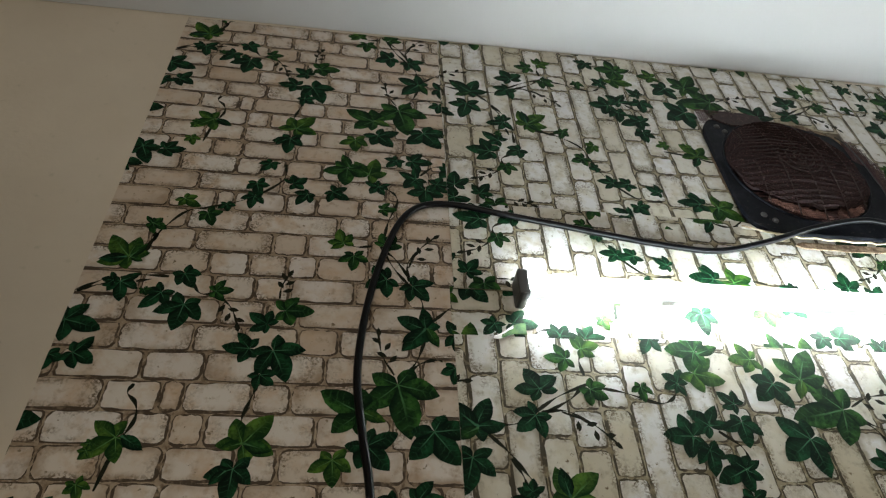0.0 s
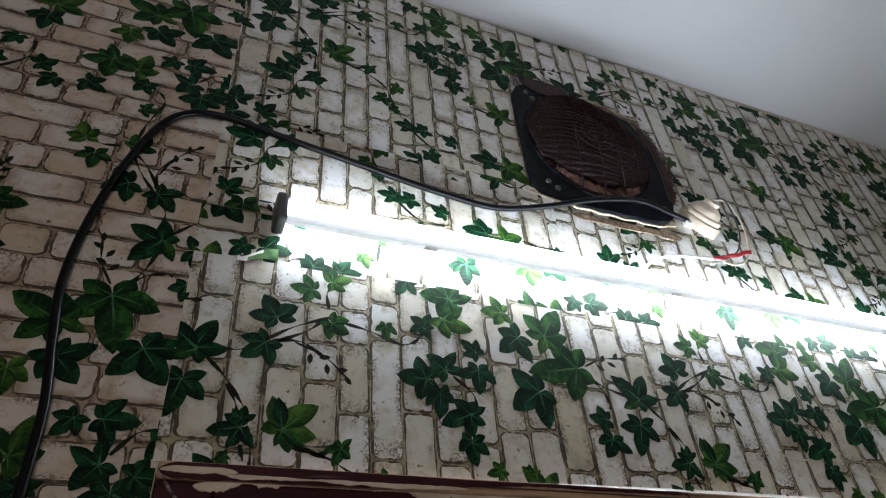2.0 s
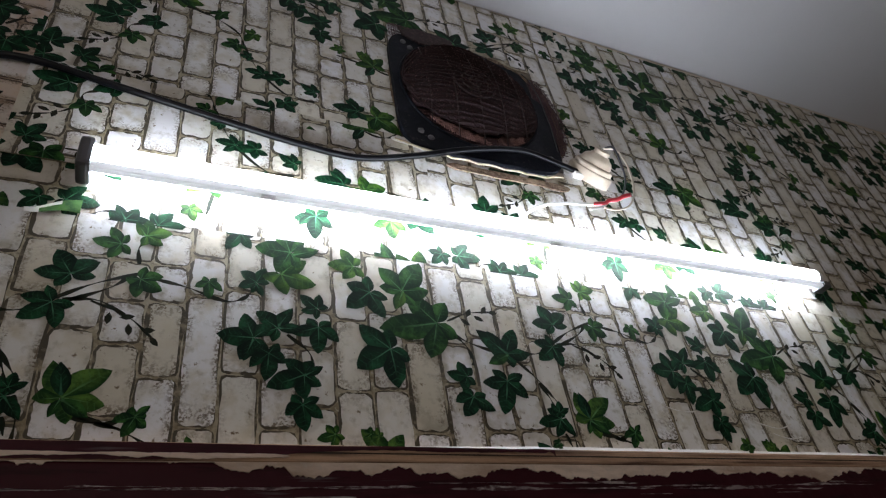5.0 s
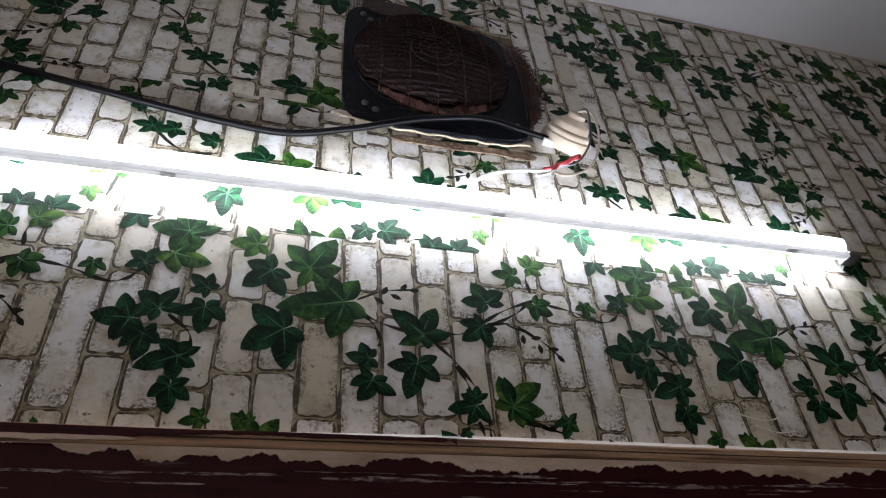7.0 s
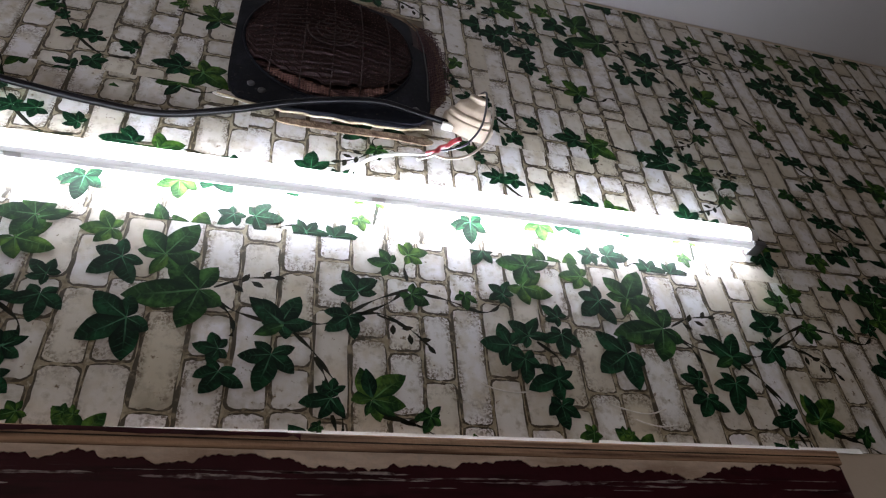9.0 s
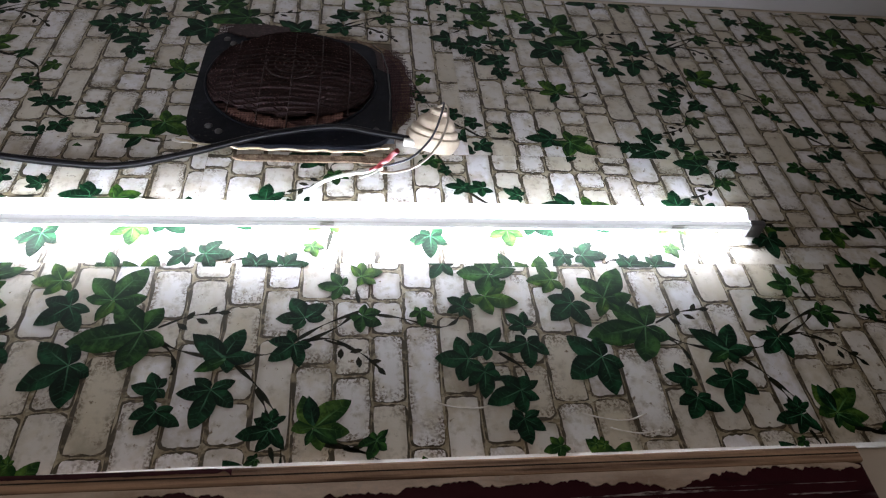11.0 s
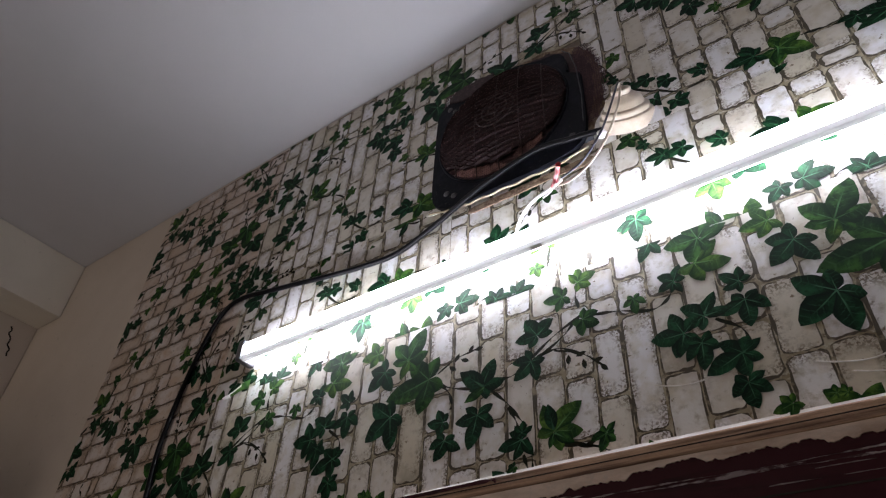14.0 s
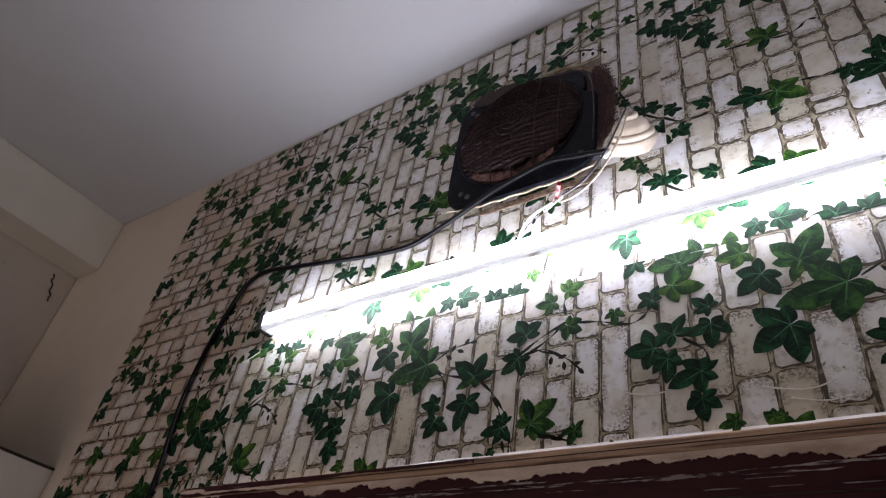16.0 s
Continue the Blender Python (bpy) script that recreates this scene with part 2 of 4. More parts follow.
DARK_GAP = material("dark_gap", (0.02, 0.016, 0.013), 0.9, spots=[(40, 0.4, 0.7, (0.05, 0.04, 0.03), (1, 1, 1))])

GLOW = bpy.data.materials.new("lit_diffuser")
GLOW.use_nodes = True
gb = GLOW.node_tree.nodes["Principled BSDF"]
gb.inputs["Base Color"].default_value = (0.9, 0.9, 0.9, 1)
gb.inputs["Emission Color"].default_value = (0.84, 0.90, 1.025, 1)
gb.inputs["Emission Strength"].default_value = TUBE_STRENGTH

# upper back of the tube glows less, to shape the light on the wall above
GLOW_BACK = GLOW.copy()
GLOW_BACK.name = "lit_diffuser_upper_back"
GLOW_BACK.node_tree.nodes["Principled BSDF"].inputs["Emission Strength"].default_value = 0.35 * TUBE_STRENGTH
# lower back dimmed as well, against glare just under the tube
GLOW_LOW = GLOW.copy()
GLOW_LOW.name = "lit_diffuser_lower_back"
GLOW_LOW.node_tree.nodes["Principled BSDF"].inputs["Emission Strength"].default_value = 0.55 * TUBE_STRENGTH
# faint glow added to the rail, in place of light falling on it
GLOW_RAIL = GLOW.copy()
GLOW_RAIL.name = "rail_added_glow"
GLOW_RAIL.node_tree.nodes["Principled BSDF"].inputs["Emission Strength"].default_value = 0.45


# ---- mesh helpers ----
def part(name, bm, mats, parent=None, label=""):
    me = bpy.data.meshes.new(name)
    bm.normal_update()
    bm.to_mesh(me)
    bm.free()
    for m in mats if isinstance(mats, (list, tuple)) else [mats]:
        me.materials.append(m)
    ob = new(name, me)
    ob.parent = parent
    if label:
        ob["label"] = label
    return ob


def add_box(bm, x0, x1, y0, y1, z0, z1, bevel=0.0):
    m = Matrix.Translation(((x0 + x1) / 2, (y0 + y1) / 2, (z0 + z1) / 2)) @ Matrix.Diagonal((x1 - x0, y1 - y0, z1 - z0, 1))
    made = bmesh.ops.create_cube(bm, size=1, matrix=m)
    if bevel:
        edges = list({e for v in made["verts"] for e in v.link_edges})
        bmesh.ops.bevel(bm, geom=edges, offset=bevel, segments=2, affect="EDGES", profile=0.6)


def box(*args, bevel=0.0):
    bm = bmesh.new()
    add_box(bm, *args, bevel=bevel)
    return bm


def lathe(profile, steps=40):
    """A turned shape round the z axis from rows of (radius, height)."""
    bm = bmesh.new()
    rings = []
    for r, h in profile:
        rings.append([bm.verts.new((r * math.cos(a), r * math.sin(a), h)) for a in np.linspace(0, 2 * math.pi, steps, endpoint=False)])
    for low, high in zip(rings, rings[1:]):
        for i in range(steps):
            bm.faces.new((low[i], low[(i + 1) % steps], high[(i + 1) % steps], high[i])).smooth = True
    bm.faces.new(rings[-1])
    return bm


def tube_along(points, radius, steps=10, smooth=8):
    """A round cord along a smooth line through the points."""
    pts = [Vector(p) for p in points]
    ext = [2 * pts[0] - pts[1]] + pts + [2 * pts[-1] - pts[-2]]
    line = []
    for a, b, c, d in zip(ext, ext[1:], ext[2:], ext[3:]):
        for k in range(smooth):
            t = k / smooth
            line.append(0.5 * ((2 * b) + (c - a) * t + (2 * a - 5 * b + 4 * c - d) * t * t + (3 * b - a - 3 * c + d) * t ** 3))
    line.append(pts[-1])
    bm = bmesh.new()
    rings = []
    for i, p in enumerate(line):
        way = (line[min(i + 1, len(line) - 1)] - line[max(i - 1, 0)]).normalized()
        side = way.cross(Vector((0, 1, 0.01))).normalized()
        up = side.cross(way)
        rings.append([bm.verts.new(p + radius * (math.cos(a) * side + math.sin(a) * up)) for a in np.linspace(0, 2 * math.pi, steps, endpoint=False)])
    for low, high in zip(rings, rings[1:]):
        for i in range(steps):
            bm.faces.new((low[i], low[(i + 1) % steps], high[(i + 1) % steps], high[i])).smooth = True
    bm.faces.new(rings[0]), bm.faces.new(rings[-1])
    bmesh.ops.recalc_face_normals(bm, faces=bm.faces)
    return bm


def ragged_plate(x0, x1, z0, z1, y, thick, seed, rough, steps=60, top=0.0, bottom=None, lift=lambda x: 0.0):
    """A thin layer of broken outline on a wall face: its edges wander by rough metres."""
    bottom = rough if bottom is None else bottom
    bm = bmesh.new()
    front, back = [], []
    for s, edge, amount in ((0, z1, top), (1, z0, bottom)):
        xs = np.linspace(x0, x1, steps)
        for x in xs if s == 0 else xs[::-1]:
            n = noise.noise((x * 9, seed, s * 7)) + 0.5 * noise.noise((x * 30, seed, s * 3)) + 0.26 * noise.noise((x * 95, seed, s)) + 0.14 * noise.noise((x * 310, seed, s))
            ease = math.sqrt(min(1.0, (x - x0) / 0.014 + 0.002, (x1 - x) / 0.014 + 0.002))
            z = (z0 + z1) / 2 + (edge + amount * n - (z0 + z1) / 2) * ease
            if s == 1:
                z = min(z + lift(x), z1 - 0.0004)
            front.append(bm.verts.new((x, y - thick, z))), back.append(bm.verts.new((x, y, z)))
    n = len(front)
    for i in range(steps - 1):
        bm.faces.new((front[i], front[i + 1], front[n - 2 - i], front[n - 1 - i]))
    for i in range(n):
        j = (i + 1) % n
        bm.faces.new((front[i], back[i], back[j], front[j]))
    bmesh.ops.recalc_face_normals(bm, faces=bm.faces)
    return bm


# ---- the room ----
X_LEFT, X_RIGHT, Y_BACK, Z_TOP = -1.09, 4.2, -4.0, 3.185
DOOR_L, DOOR_R, DOOR_TOP = 0.005, 1.30, 2.18
HOLE = (0.53, 0.83, 2.70, 2.98)

bm = bmesh.new()
add_box(bm, X_LEFT - 0.15, DOOR_L, 0, 0.2, 0, DOOR_TOP)
add_box(bm, DOOR_R, X_RIGHT + 0.15, 0, 0.2, 0, DOOR_TOP)
add_box(bm, X_LEFT - 0.15, X_RIGHT + 0.15, 0, 0.2, DOOR_TOP, HOLE[2])
add_box(bm, X_LEFT - 0.15, HOLE[0], 0, 0.2, HOLE[2], HOLE[3])
add_box(bm, HOLE[1], X_RIGHT + 0.15, 0, 0.2, HOLE[2], HOLE[3])
add_box(bm, X_LEFT - 0.15, X_RIGHT + 0.15, 0, 0.2, HOLE[3], Z_TOP + 0.1)
tagged(part("wall_north", bm, PAINT), "cream painted plaster wall with a wallpapered panel", "wall", kind="structure")
tagged(part("wall_west", box(X_LEFT - 0.15, X_LEFT, Y_BACK, -0.002, 0, Z_TOP - 0.002), PAINT), "cream painted plaster wall with a crack near the beam", "wall", kind="structure")
# out of view, set far off so that less light bounces back
tagged(part("wall_east", box(X_RIGHT, X_RIGHT + 0.15, Y_BACK, -0.002, 0, Z_TOP - 0.002), UNSEEN_PAINT), "plain unseen wall, coloured dark to cut bounced light", "wall", kind="structure")
# south wall is out of view; its opening is added for the fill lamp
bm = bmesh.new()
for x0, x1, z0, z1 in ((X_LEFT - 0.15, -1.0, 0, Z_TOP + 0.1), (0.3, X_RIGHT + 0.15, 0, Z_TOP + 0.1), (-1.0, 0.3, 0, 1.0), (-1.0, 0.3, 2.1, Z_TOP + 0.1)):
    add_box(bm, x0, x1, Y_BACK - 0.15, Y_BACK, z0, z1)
tagged(part("wall_south", bm, UNSEEN_PAINT), "unseen dark wall with an opening added for the fill lamp", "wall", kind="structure")
tagged(part("floor", box(X_LEFT - 0.15, X_RIGHT + 0.15, Y_BACK - 0.15, 0.9, -0.1, 0), FLOOR), "unseen floor, coloured dark to cut bounced light", "floor", kind="structure")
tagged(part("ceiling", box(X_LEFT - 0.15, X_RIGHT + 0.15, Y_BACK, -0.001, Z_TOP, Z_TOP + 0.1), CEILING), "white painted ceiling slightly stained", "ceiling", kind="structure")
tagged(part("beam", box(X_LEFT + 0.001, -0.955, Y_BACK + 0.001, -0.001, 2.985, Z_TOP - 0.001, bevel=0.004), LIT_BEAM), "cream painted concrete beam under the ceiling", "beam", kind="structure")

# crack in the west wall under the beam
crack = tube_along([(X_LEFT + 0.0005, -0.073 + 0.030 * i / 8 + 0.004 * math.sin(i * 2.3), 2.957 - 0.0115 * i) for i in range(9)], 0.0024, 6, 4)
tagged(part("crack", crack, DARK_GAP), "thin dark crack in the painted wall", "crack", kind="structure")

# ledge in the corner, with a dark joint along its top
ledge = tagged(new("wall_ledge"), "cream painted ledge with a dark joint along its top", "ledge", kind="structure")
part("slab", box(X_LEFT + 0.001, -0.551, -1.2, -0.001, 2.165, 2.272, bevel=0.003), PAINT, ledge)
part("joint", box(X_LEFT + 0.001, -0.5495, -1.2, -0.001, 2.2725, 2.2775), DARK_GAP, ledge, "dark joint filler")


# ---- wallpaper ----
ROW, PER, WIDE = 0.0409, 14 * 0.0409, 0.487
JOINTS = (
    (-0.439, -0.373, -0.325, -0.242, -0.160, -0.074, -0.023),
    (-0.460, -0.393, -0.330, -0.254, -0.208, -0.140, -0.065),
    (-0.464, -0.381, -0.331, -0.294, -0.170, -0.083),
    (-0.414, -0.350, -0.324, -0.246, -0.202, -0.118, -0.044),
    (-0.476, -0.379, -0.309, -0.165, -0.090, -0.045),
    (-0.418, -0.329, -0.270, -0.202, -0.150, -0.059),
    (-0.471, -0.420, -0.305, -0.248, -0.206, -0.109, -0.025),
    (-0.412, -0.321, -0.266, -0.220, -0.134, -0.062),
    (-0.439, -0.396, -0.332, -0.280, -0.228, -0.188, -0.119, -0.026),
    (-0.420, -0.359, -0.252, -0.205, -0.116, -0.063, -0.012),
    (-0.464, -0.378, -0.292, -0.163, -0.116, -0.066),
    (-0.412, -0.346, -0.320, -0.245, -0.198, -0.133, -0.079),
    (-0.472, -0.378, -0.255, -0.167, -0.092),
    (-0.413, -0.329, -0.289, -0.252, -0.196, -0.120, -0.023),
)
# ivy sprigs of one repeat: across, along, length, direction in degrees, tone
SPRIGS = []


def sprig(*leaves):
    SPRIGS.extend(leaves)


sprig((-0.384, 2.297, 0.035, -149, "b"), (-0.379, 2.299, 0.031, -32, "D"))
sprig((-0.389, 2.674, 0.023, -41, "b"), (-0.352, 2.647, 0.025, -61, "m"), (-0.329, 2.668, 0.017, -73, "d"))
sprig((-0.292, 2.718, 0.026, -79, "d"), (-0.292, 2.689, 0.023, -103, "d"))
sprig((-0.360, 2.532, 0.029, -54, "d"), (-0.383, 2.499, 0.028, -124, "d"), (-0.351, 2.481, 0.040, -98, "d"), (-0.315, 2.505, 0.022, 7, "m"))
sprig((-0.222, 2.478, 0.034, 2, "m"), (-0.243, 2.456, 0.026, 146, "d"), (-0.260, 2.418, 0.029, -178, "d"), (-0.230, 2.416, 0.042, -56, "d"), (-0.241, 2.381, 0.024, -49, "d"))
sprig((-0.248, 2.292, 0.043, 54, "b"), (-0.248, 2.293, 0.033, -16, "M"), (-0.249, 2.293, 0.024, -163, "B"), (-0.254, 2.263, 0.033, -97, "d"), (-0.261, 2.261, 0.022, -135, "D"))
sprig((-0.277, 2.769, 0.022, -117, "d"), (-0.237, 2.724, 0.026, 29, "d"), (-0.214, 2.701, 0.024, -131, "d"), (-0.176, 2.711, 0.026, -38, "d"))
sprig((-0.074, 2.373, 0.059, -75, "m"), (-0.031, 2.312, 0.051, -60, "d"), (-0.119, 2.334, 0.048, 147, "m"), (-0.118, 2.336, 0.032, -24, "B"), (-0.148, 2.275, 0.031, -88, "b"), (-0.110, 2.293, 0.039, -49, "d"))
sprig((-0.001, 2.400, 0.026, -88, "d"), (0.026, 2.403, 0.030, -19, "d"), (-0.038, 2.457, 0.037, 152, "d"), (-0.036, 2.460, 0.050, -132, "D"), (-0.036, 2.460, 0.033, -63, "M"), (0.002, 2.450, 0.037, -12, "d"))
sprig((-0.091, 2.540, 0.036, -154, "d"), (-0.091, 2.541, 0.030, 129, "D"), (-0.054, 2.530, 0.032, -43, "d"), (0.050, 2.513, 0.027, -77, "d"), (0.050, 2.513, 0.027, 35, "D"), (0.041, 2.514, 0.017, 167, "d"))
sprig((0.049, 2.557, 0.041, 141, "b"), (0.047, 2.556, 0.035, -170, "D"), (0.051, 2.557, 0.029, 54, "M"), (0.051, 2.556, 0.019, -21, "M"), (0.082, 2.502, 0.011, -59, "m"), (0.077, 2.281, 0.012, -109, "b"))
sprig((-0.154, 2.604, 0.027, 114, "b"), (-0.153, 2.603, 0.022, -148, "B"), (-0.138, 2.580, 0.026, -88, "m"), (-0.093, 2.605, 0.029, 50, "m"), (-0.099, 2.678, 0.019, 0, "m"), (-0.106, 2.731, 0.024, -136, "d"), (-0.104, 2.731, 0.019, 25, "D"))
sprig((-0.122, 2.760, 0.038, 65, "b"), (-0.124, 2.761, 0.025, 139, "B"), (-0.157, 2.770, 0.043, -95, "m"), (-0.153, 2.773, 0.035, 112, "M"), (-0.078, 2.801, 0.023, -128, "d"), (-0.052, 2.802, 0.032, -2, "d"))
sprig((-0.046, 2.756, 0.032, -139, "d"), (-0.046, 2.757, 0.029, 94, "D"), (-0.049, 2.757, 0.030, 148, "D"), (-0.031, 2.730, 0.039, -90, "d"), (-0.029, 2.730, 0.029, -20, "D"), (-0.013, 2.747, 0.029, 4, "d"))
sprig((0.011, 2.785, 0.035, -73, "d"), (0.011, 2.786, 0.023, 121, "D"), (0.046, 2.783, 0.030, -4, "d"), (0.078, 2.816, 0.018, -67, "b"), (0.079, 2.862, 0.009, -160, "b"), (0.066, 2.620, 0.021, -22, "m"), (0.065, 2.620, 0.017, 131, "M"))

STEMS = (
    ((-0.382, 2.364), (-0.386, 2.352), (-0.374, 2.339), (-0.370, 2.318), (-0.381, 2.287), (-0.390, 2.237)),
    ((-0.243, 2.365), (-0.246, 2.354), (-0.253, 2.328), (-0.254, 2.313)),
    ((-0.439, 2.520), (-0.414, 2.526), (-0.379, 2.526)),
    ((-0.348, 2.519), (-0.334, 2.500), (-0.313, 2.502)),
    ((-0.424, 2.563), (-0.406, 2.612), (-0.382, 2.648), (-0.353, 2.659), (-0.300, 2.683), (-0.255, 2.728), (-0.253, 2.769)),
)
STEMS += (
    ((-0.067, 2.383), (-0.050, 2.409), (-0.039, 2.441)),
    ((-0.063, 2.387), (-0.047, 2.404), (-0.028, 2.411), (-0.017, 2.410)),
    ((-0.043, 2.475), (-0.041, 2.501), (-0.052, 2.525)),
    ((-0.059, 2.531), (-0.081, 2.562), (-0.100, 2.602)),
    ((-0.055, 2.538), (-0.077, 2.576), (-0.096, 2.595)),
    ((-0.113, 2.601), (-0.135, 2.598), (-0.148, 2.605)),
    ((-0.095, 2.622), (-0.089, 2.655), (-0.076, 2.696), (-0.081, 2.716), (-0.093, 2.727)),
)
STEMS += (
    ((-0.059, 2.538), (-0.061, 2.570), (-0.044, 2.598)),
    ((-0.028, 2.471), (-0.005, 2.493), (0.017, 2.508), (0.034, 2.520)),
    ((0.002, 2.495), (0.023, 2.506), (0.037, 2.509)),
    ((0.069, 2.515), (0.087, 2.520)),
    ((0.066, 2.562), (0.073, 2.586), (0.071, 2.604), (0.059, 2.614)),
    ((0.073, 2.586), (0.078, 2.609)),
    ((-0.039, 2.767), (-0.018, 2.791), (0.004, 2.795)),
)
BUDS = (
    ((-0.308, 2.497), (-0.280, 2.454)),
    ((-0.232, 2.497), (-0.225, 2.537)),
    ((-0.079, 2.387), (-0.100, 2.446)),
    ((-0.060, 2.563), (-0.021, 2.625)),
)


def clipped(poly, rect):
    """The part of a flat convex polygon inside x0, x1, z0, z1."""
    for axis, limit, sign in ((0, rect[0], 1), (0, rect[1], -1), (1, rect[2], 1), (1, rect[3], -1)):
        out = []
        for a, b in zip(poly, poly[1:] + poly[:1]):
            da, db = sign * (a[axis] - limit), sign * (b[axis] - limit)
            if da >= 0:
                out.append(a)
            if da * db < 0:
                f = da / (da - db)
                out.append((a[0] + f * (b[0] - a[0]), a[1] + f * (b[1] - a[1])))
        poly = out
        if len(poly) < 3:
            return []
    return poly


def area(poly):
    return 0.5 * sum(a[0] * b[1] - b[0] * a[1] for a, b in zip(poly, poly[1:] + poly[:1]))


def printed(name, faces, mats, parent):
    """Flat print on the paper: faces are (outline, height off the wall, material slot, print coordinates); its origin is at its middle."""
    pts = [p for f in faces for p in f[0]]
    cx, cz = sum(p[0] for p in pts) / len(pts), sum(p[1] for p in pts) / len(pts)
    verts, polys, slots, coords = [], [], [], []
    for poly, lift, slot, *uv in faces:
        uv = uv[0] if uv else [(0.0, 0.0)] * len(poly)
        if area(poly) < 0:
            poly, uv = poly[::-1], uv[::-1]
        polys.append(list(range(len(verts), len(verts) + len(poly))))
        verts += [(x - cx, -lift, z - cz) for x, z in poly]
        slots.append(slot)
        coords += [c for p in uv for c in p]
    me = bpy.data.meshes.new(name)
    me.from_pydata(verts, [], polys)
    for m in mats:
        me.materials.append(m)
    me.polygons.foreach_set("material_index", slots)
    me.uv_layers.new(name="print").data.foreach_set("uv", coords)
    ob = new(name, me)
    ob.location = (cx, 0, cz)
    ob.parent = parent
    return ob


def brick_outline(x0, x1, z0, z1, rng, grow=0.0):
    """A brick's outline with rounded corners and wandering edges."""
    r = min(0.007, (x1 - x0) * 0.3)
    pts = []
    for cx, cz, a0 in ((x1 - r, z1 - r, 0), (x0 + r, z1 - r, 90), (x0 + r, z0 + r, 180), (x1 - r, z0 + r, 270)):
        rr = r * rng.uniform(0.55, 1.0)
        sx, sz = (1 if cx > (x0 + x1) / 2 else -1), (1 if cz > (z0 + z1) / 2 else -1)
        ox, oz = cx + sx * (r - rr), cz + sz * (r - rr)
        for k in range(3):
            a = radians(a0 + 45 * k)
            pts.append((ox + (rr + grow) * math.cos(a) + rng.uniform(-0.0011, 0.0011), oz + (rr + grow) * math.sin(a) + rng.uniform(-0.0011, 0.0011)))
        pts.append(None)
    out = []
    corners = [p for p in pts]
    n = len(corners)
    for i, p in enumerate(corners):
        if p is None:
            a, b = corners[i - 1], corners[(i + 1) % n]
            for f in (0.2, 0.4, 0.6, 0.8):
                out.append((a[0] + f * (b[0] - a[0]) + rng.uniform(-0.0013, 0.0013), a[1] + f * (b[1] - a[1]) + rng.uniform(-0.0013, 0.0013)))
        else:
            out.append(p)
    return out


# lobes of a leaf: direction, length, and to either side the angle and depth of the notch
LOBES = ((0, 1.12, 36, 0.52, 36, 0.52), (62, 0.90, 26, 0.52, 38, 0.44), (-62, 0.90, 38, 0.44, 26, 0.52), (128, 0.62, 28, 0.44, 46, 0.18), (-128, 0.62, 46, 0.18, 28, 0.44))


def ivy_faces(x, z, size, turn, rng, blade=False):
    """Facets of a lobed leaf, each with its place along and across its lobe."""
    def at(r, a):
        return (x + size * r * math.cos(radians(turn + a)), z + size * r * math.sin(radians(turn + a)))

    faces = []
    if blade:
        c, s_ = math.cos(radians(turn)), math.sin(radians(turn))
        half = [(0.0, 0.03), (0.14, 0.14), (0.32, 0.225), (0.52, 0.24), (0.72, 0.18), (0.88, 0.085), (1.0, 0.0)]
        for side in (1, -1):
            for (u0, v0), (u1, v1) in zip(half, half[1:]):
                quad = [(u0, 0, 0), (u1, 0, 0), (u1, side * v1, side), (u0, side * v0, side)]
                pts = [(x + size * (u * c - v * s_), z + size * (u * s_ + v * c)) for u, v, _ in quad]
                uvs = [(u, e) for u, _, e in quad]
                faces += [(pts[:3], uvs[:3]), ([pts[0]] + pts[2:], [uvs[0]] + uvs[2:])]
        return faces
    for axis, length, right, deep_r, left, deep_l in LOBES:
        bend, length = rng.uniform(-12, 12), length * rng.uniform(0.80, 1.12)
        line = []
        for side, half, deep in ((-1, right, deep_r), (1, left, deep_l)):
            samples = [(1.0, deep)] + [(f, deep + (length - deep) * (1 - f) ** 1.0 * rng.uniform(0.95, 1.05)) for f in (0.85, 0.65, 0.42, 0.18)]
            for f, r in samples if side < 0 else samples[::-1]:
                line.append((r, axis + side * half * f + bend * (1 - f), side * f))
            if side < 0:
                line.append((length, axis + bend, 0.0))
        for (r0, a0, v0), (r1, a1, v1) in zip(line, line[1:]):
            p, q, i0, i1 = at(r0, a0), at(r1, a1), at(0.12 * r0, a0), at(0.12 * r1, a1)
            u0, u1 = r0 / length, r1 / length
            faces.append(([i0, p, q], [(0.12 * u0, v0), (u0, v0), (u1, v1)]))
            faces.append(([i0, q, i1], [(0.12 * u0, v0), (u1, v1), (0.12 * u1, v1)]))
            faces.append(([(x, z), i0, i1], [(0, 0.5 * (v0 + v1)), (0.12 * u0, v0), (0.12 * u1, v1)]))
    return faces


def cut_facet(tri, uvs, rect):
    """A facet inside rect, with the print's coordinates carried along."""
    poly = clipped(tri, rect)
    if not poly:
        return None
    (ax, az), (bx, bz), (cx, cz) = tri
    det = (bx - ax) * (cz - az) - (cx - ax) * (bz - az)
    if abs(det) < 1e-12:
        return None
    out = []
    for px, pz in poly:
        b = ((px - ax) * (cz - az) - (cx - ax) * (pz - az)) / det
        c = ((bx - ax) * (pz - az) - (px - ax) * (bz - az)) / det
        out.append(tuple((1 - b - c) * p + b * q + c * r for p, q, r in zip(*uvs)))
    return poly, out


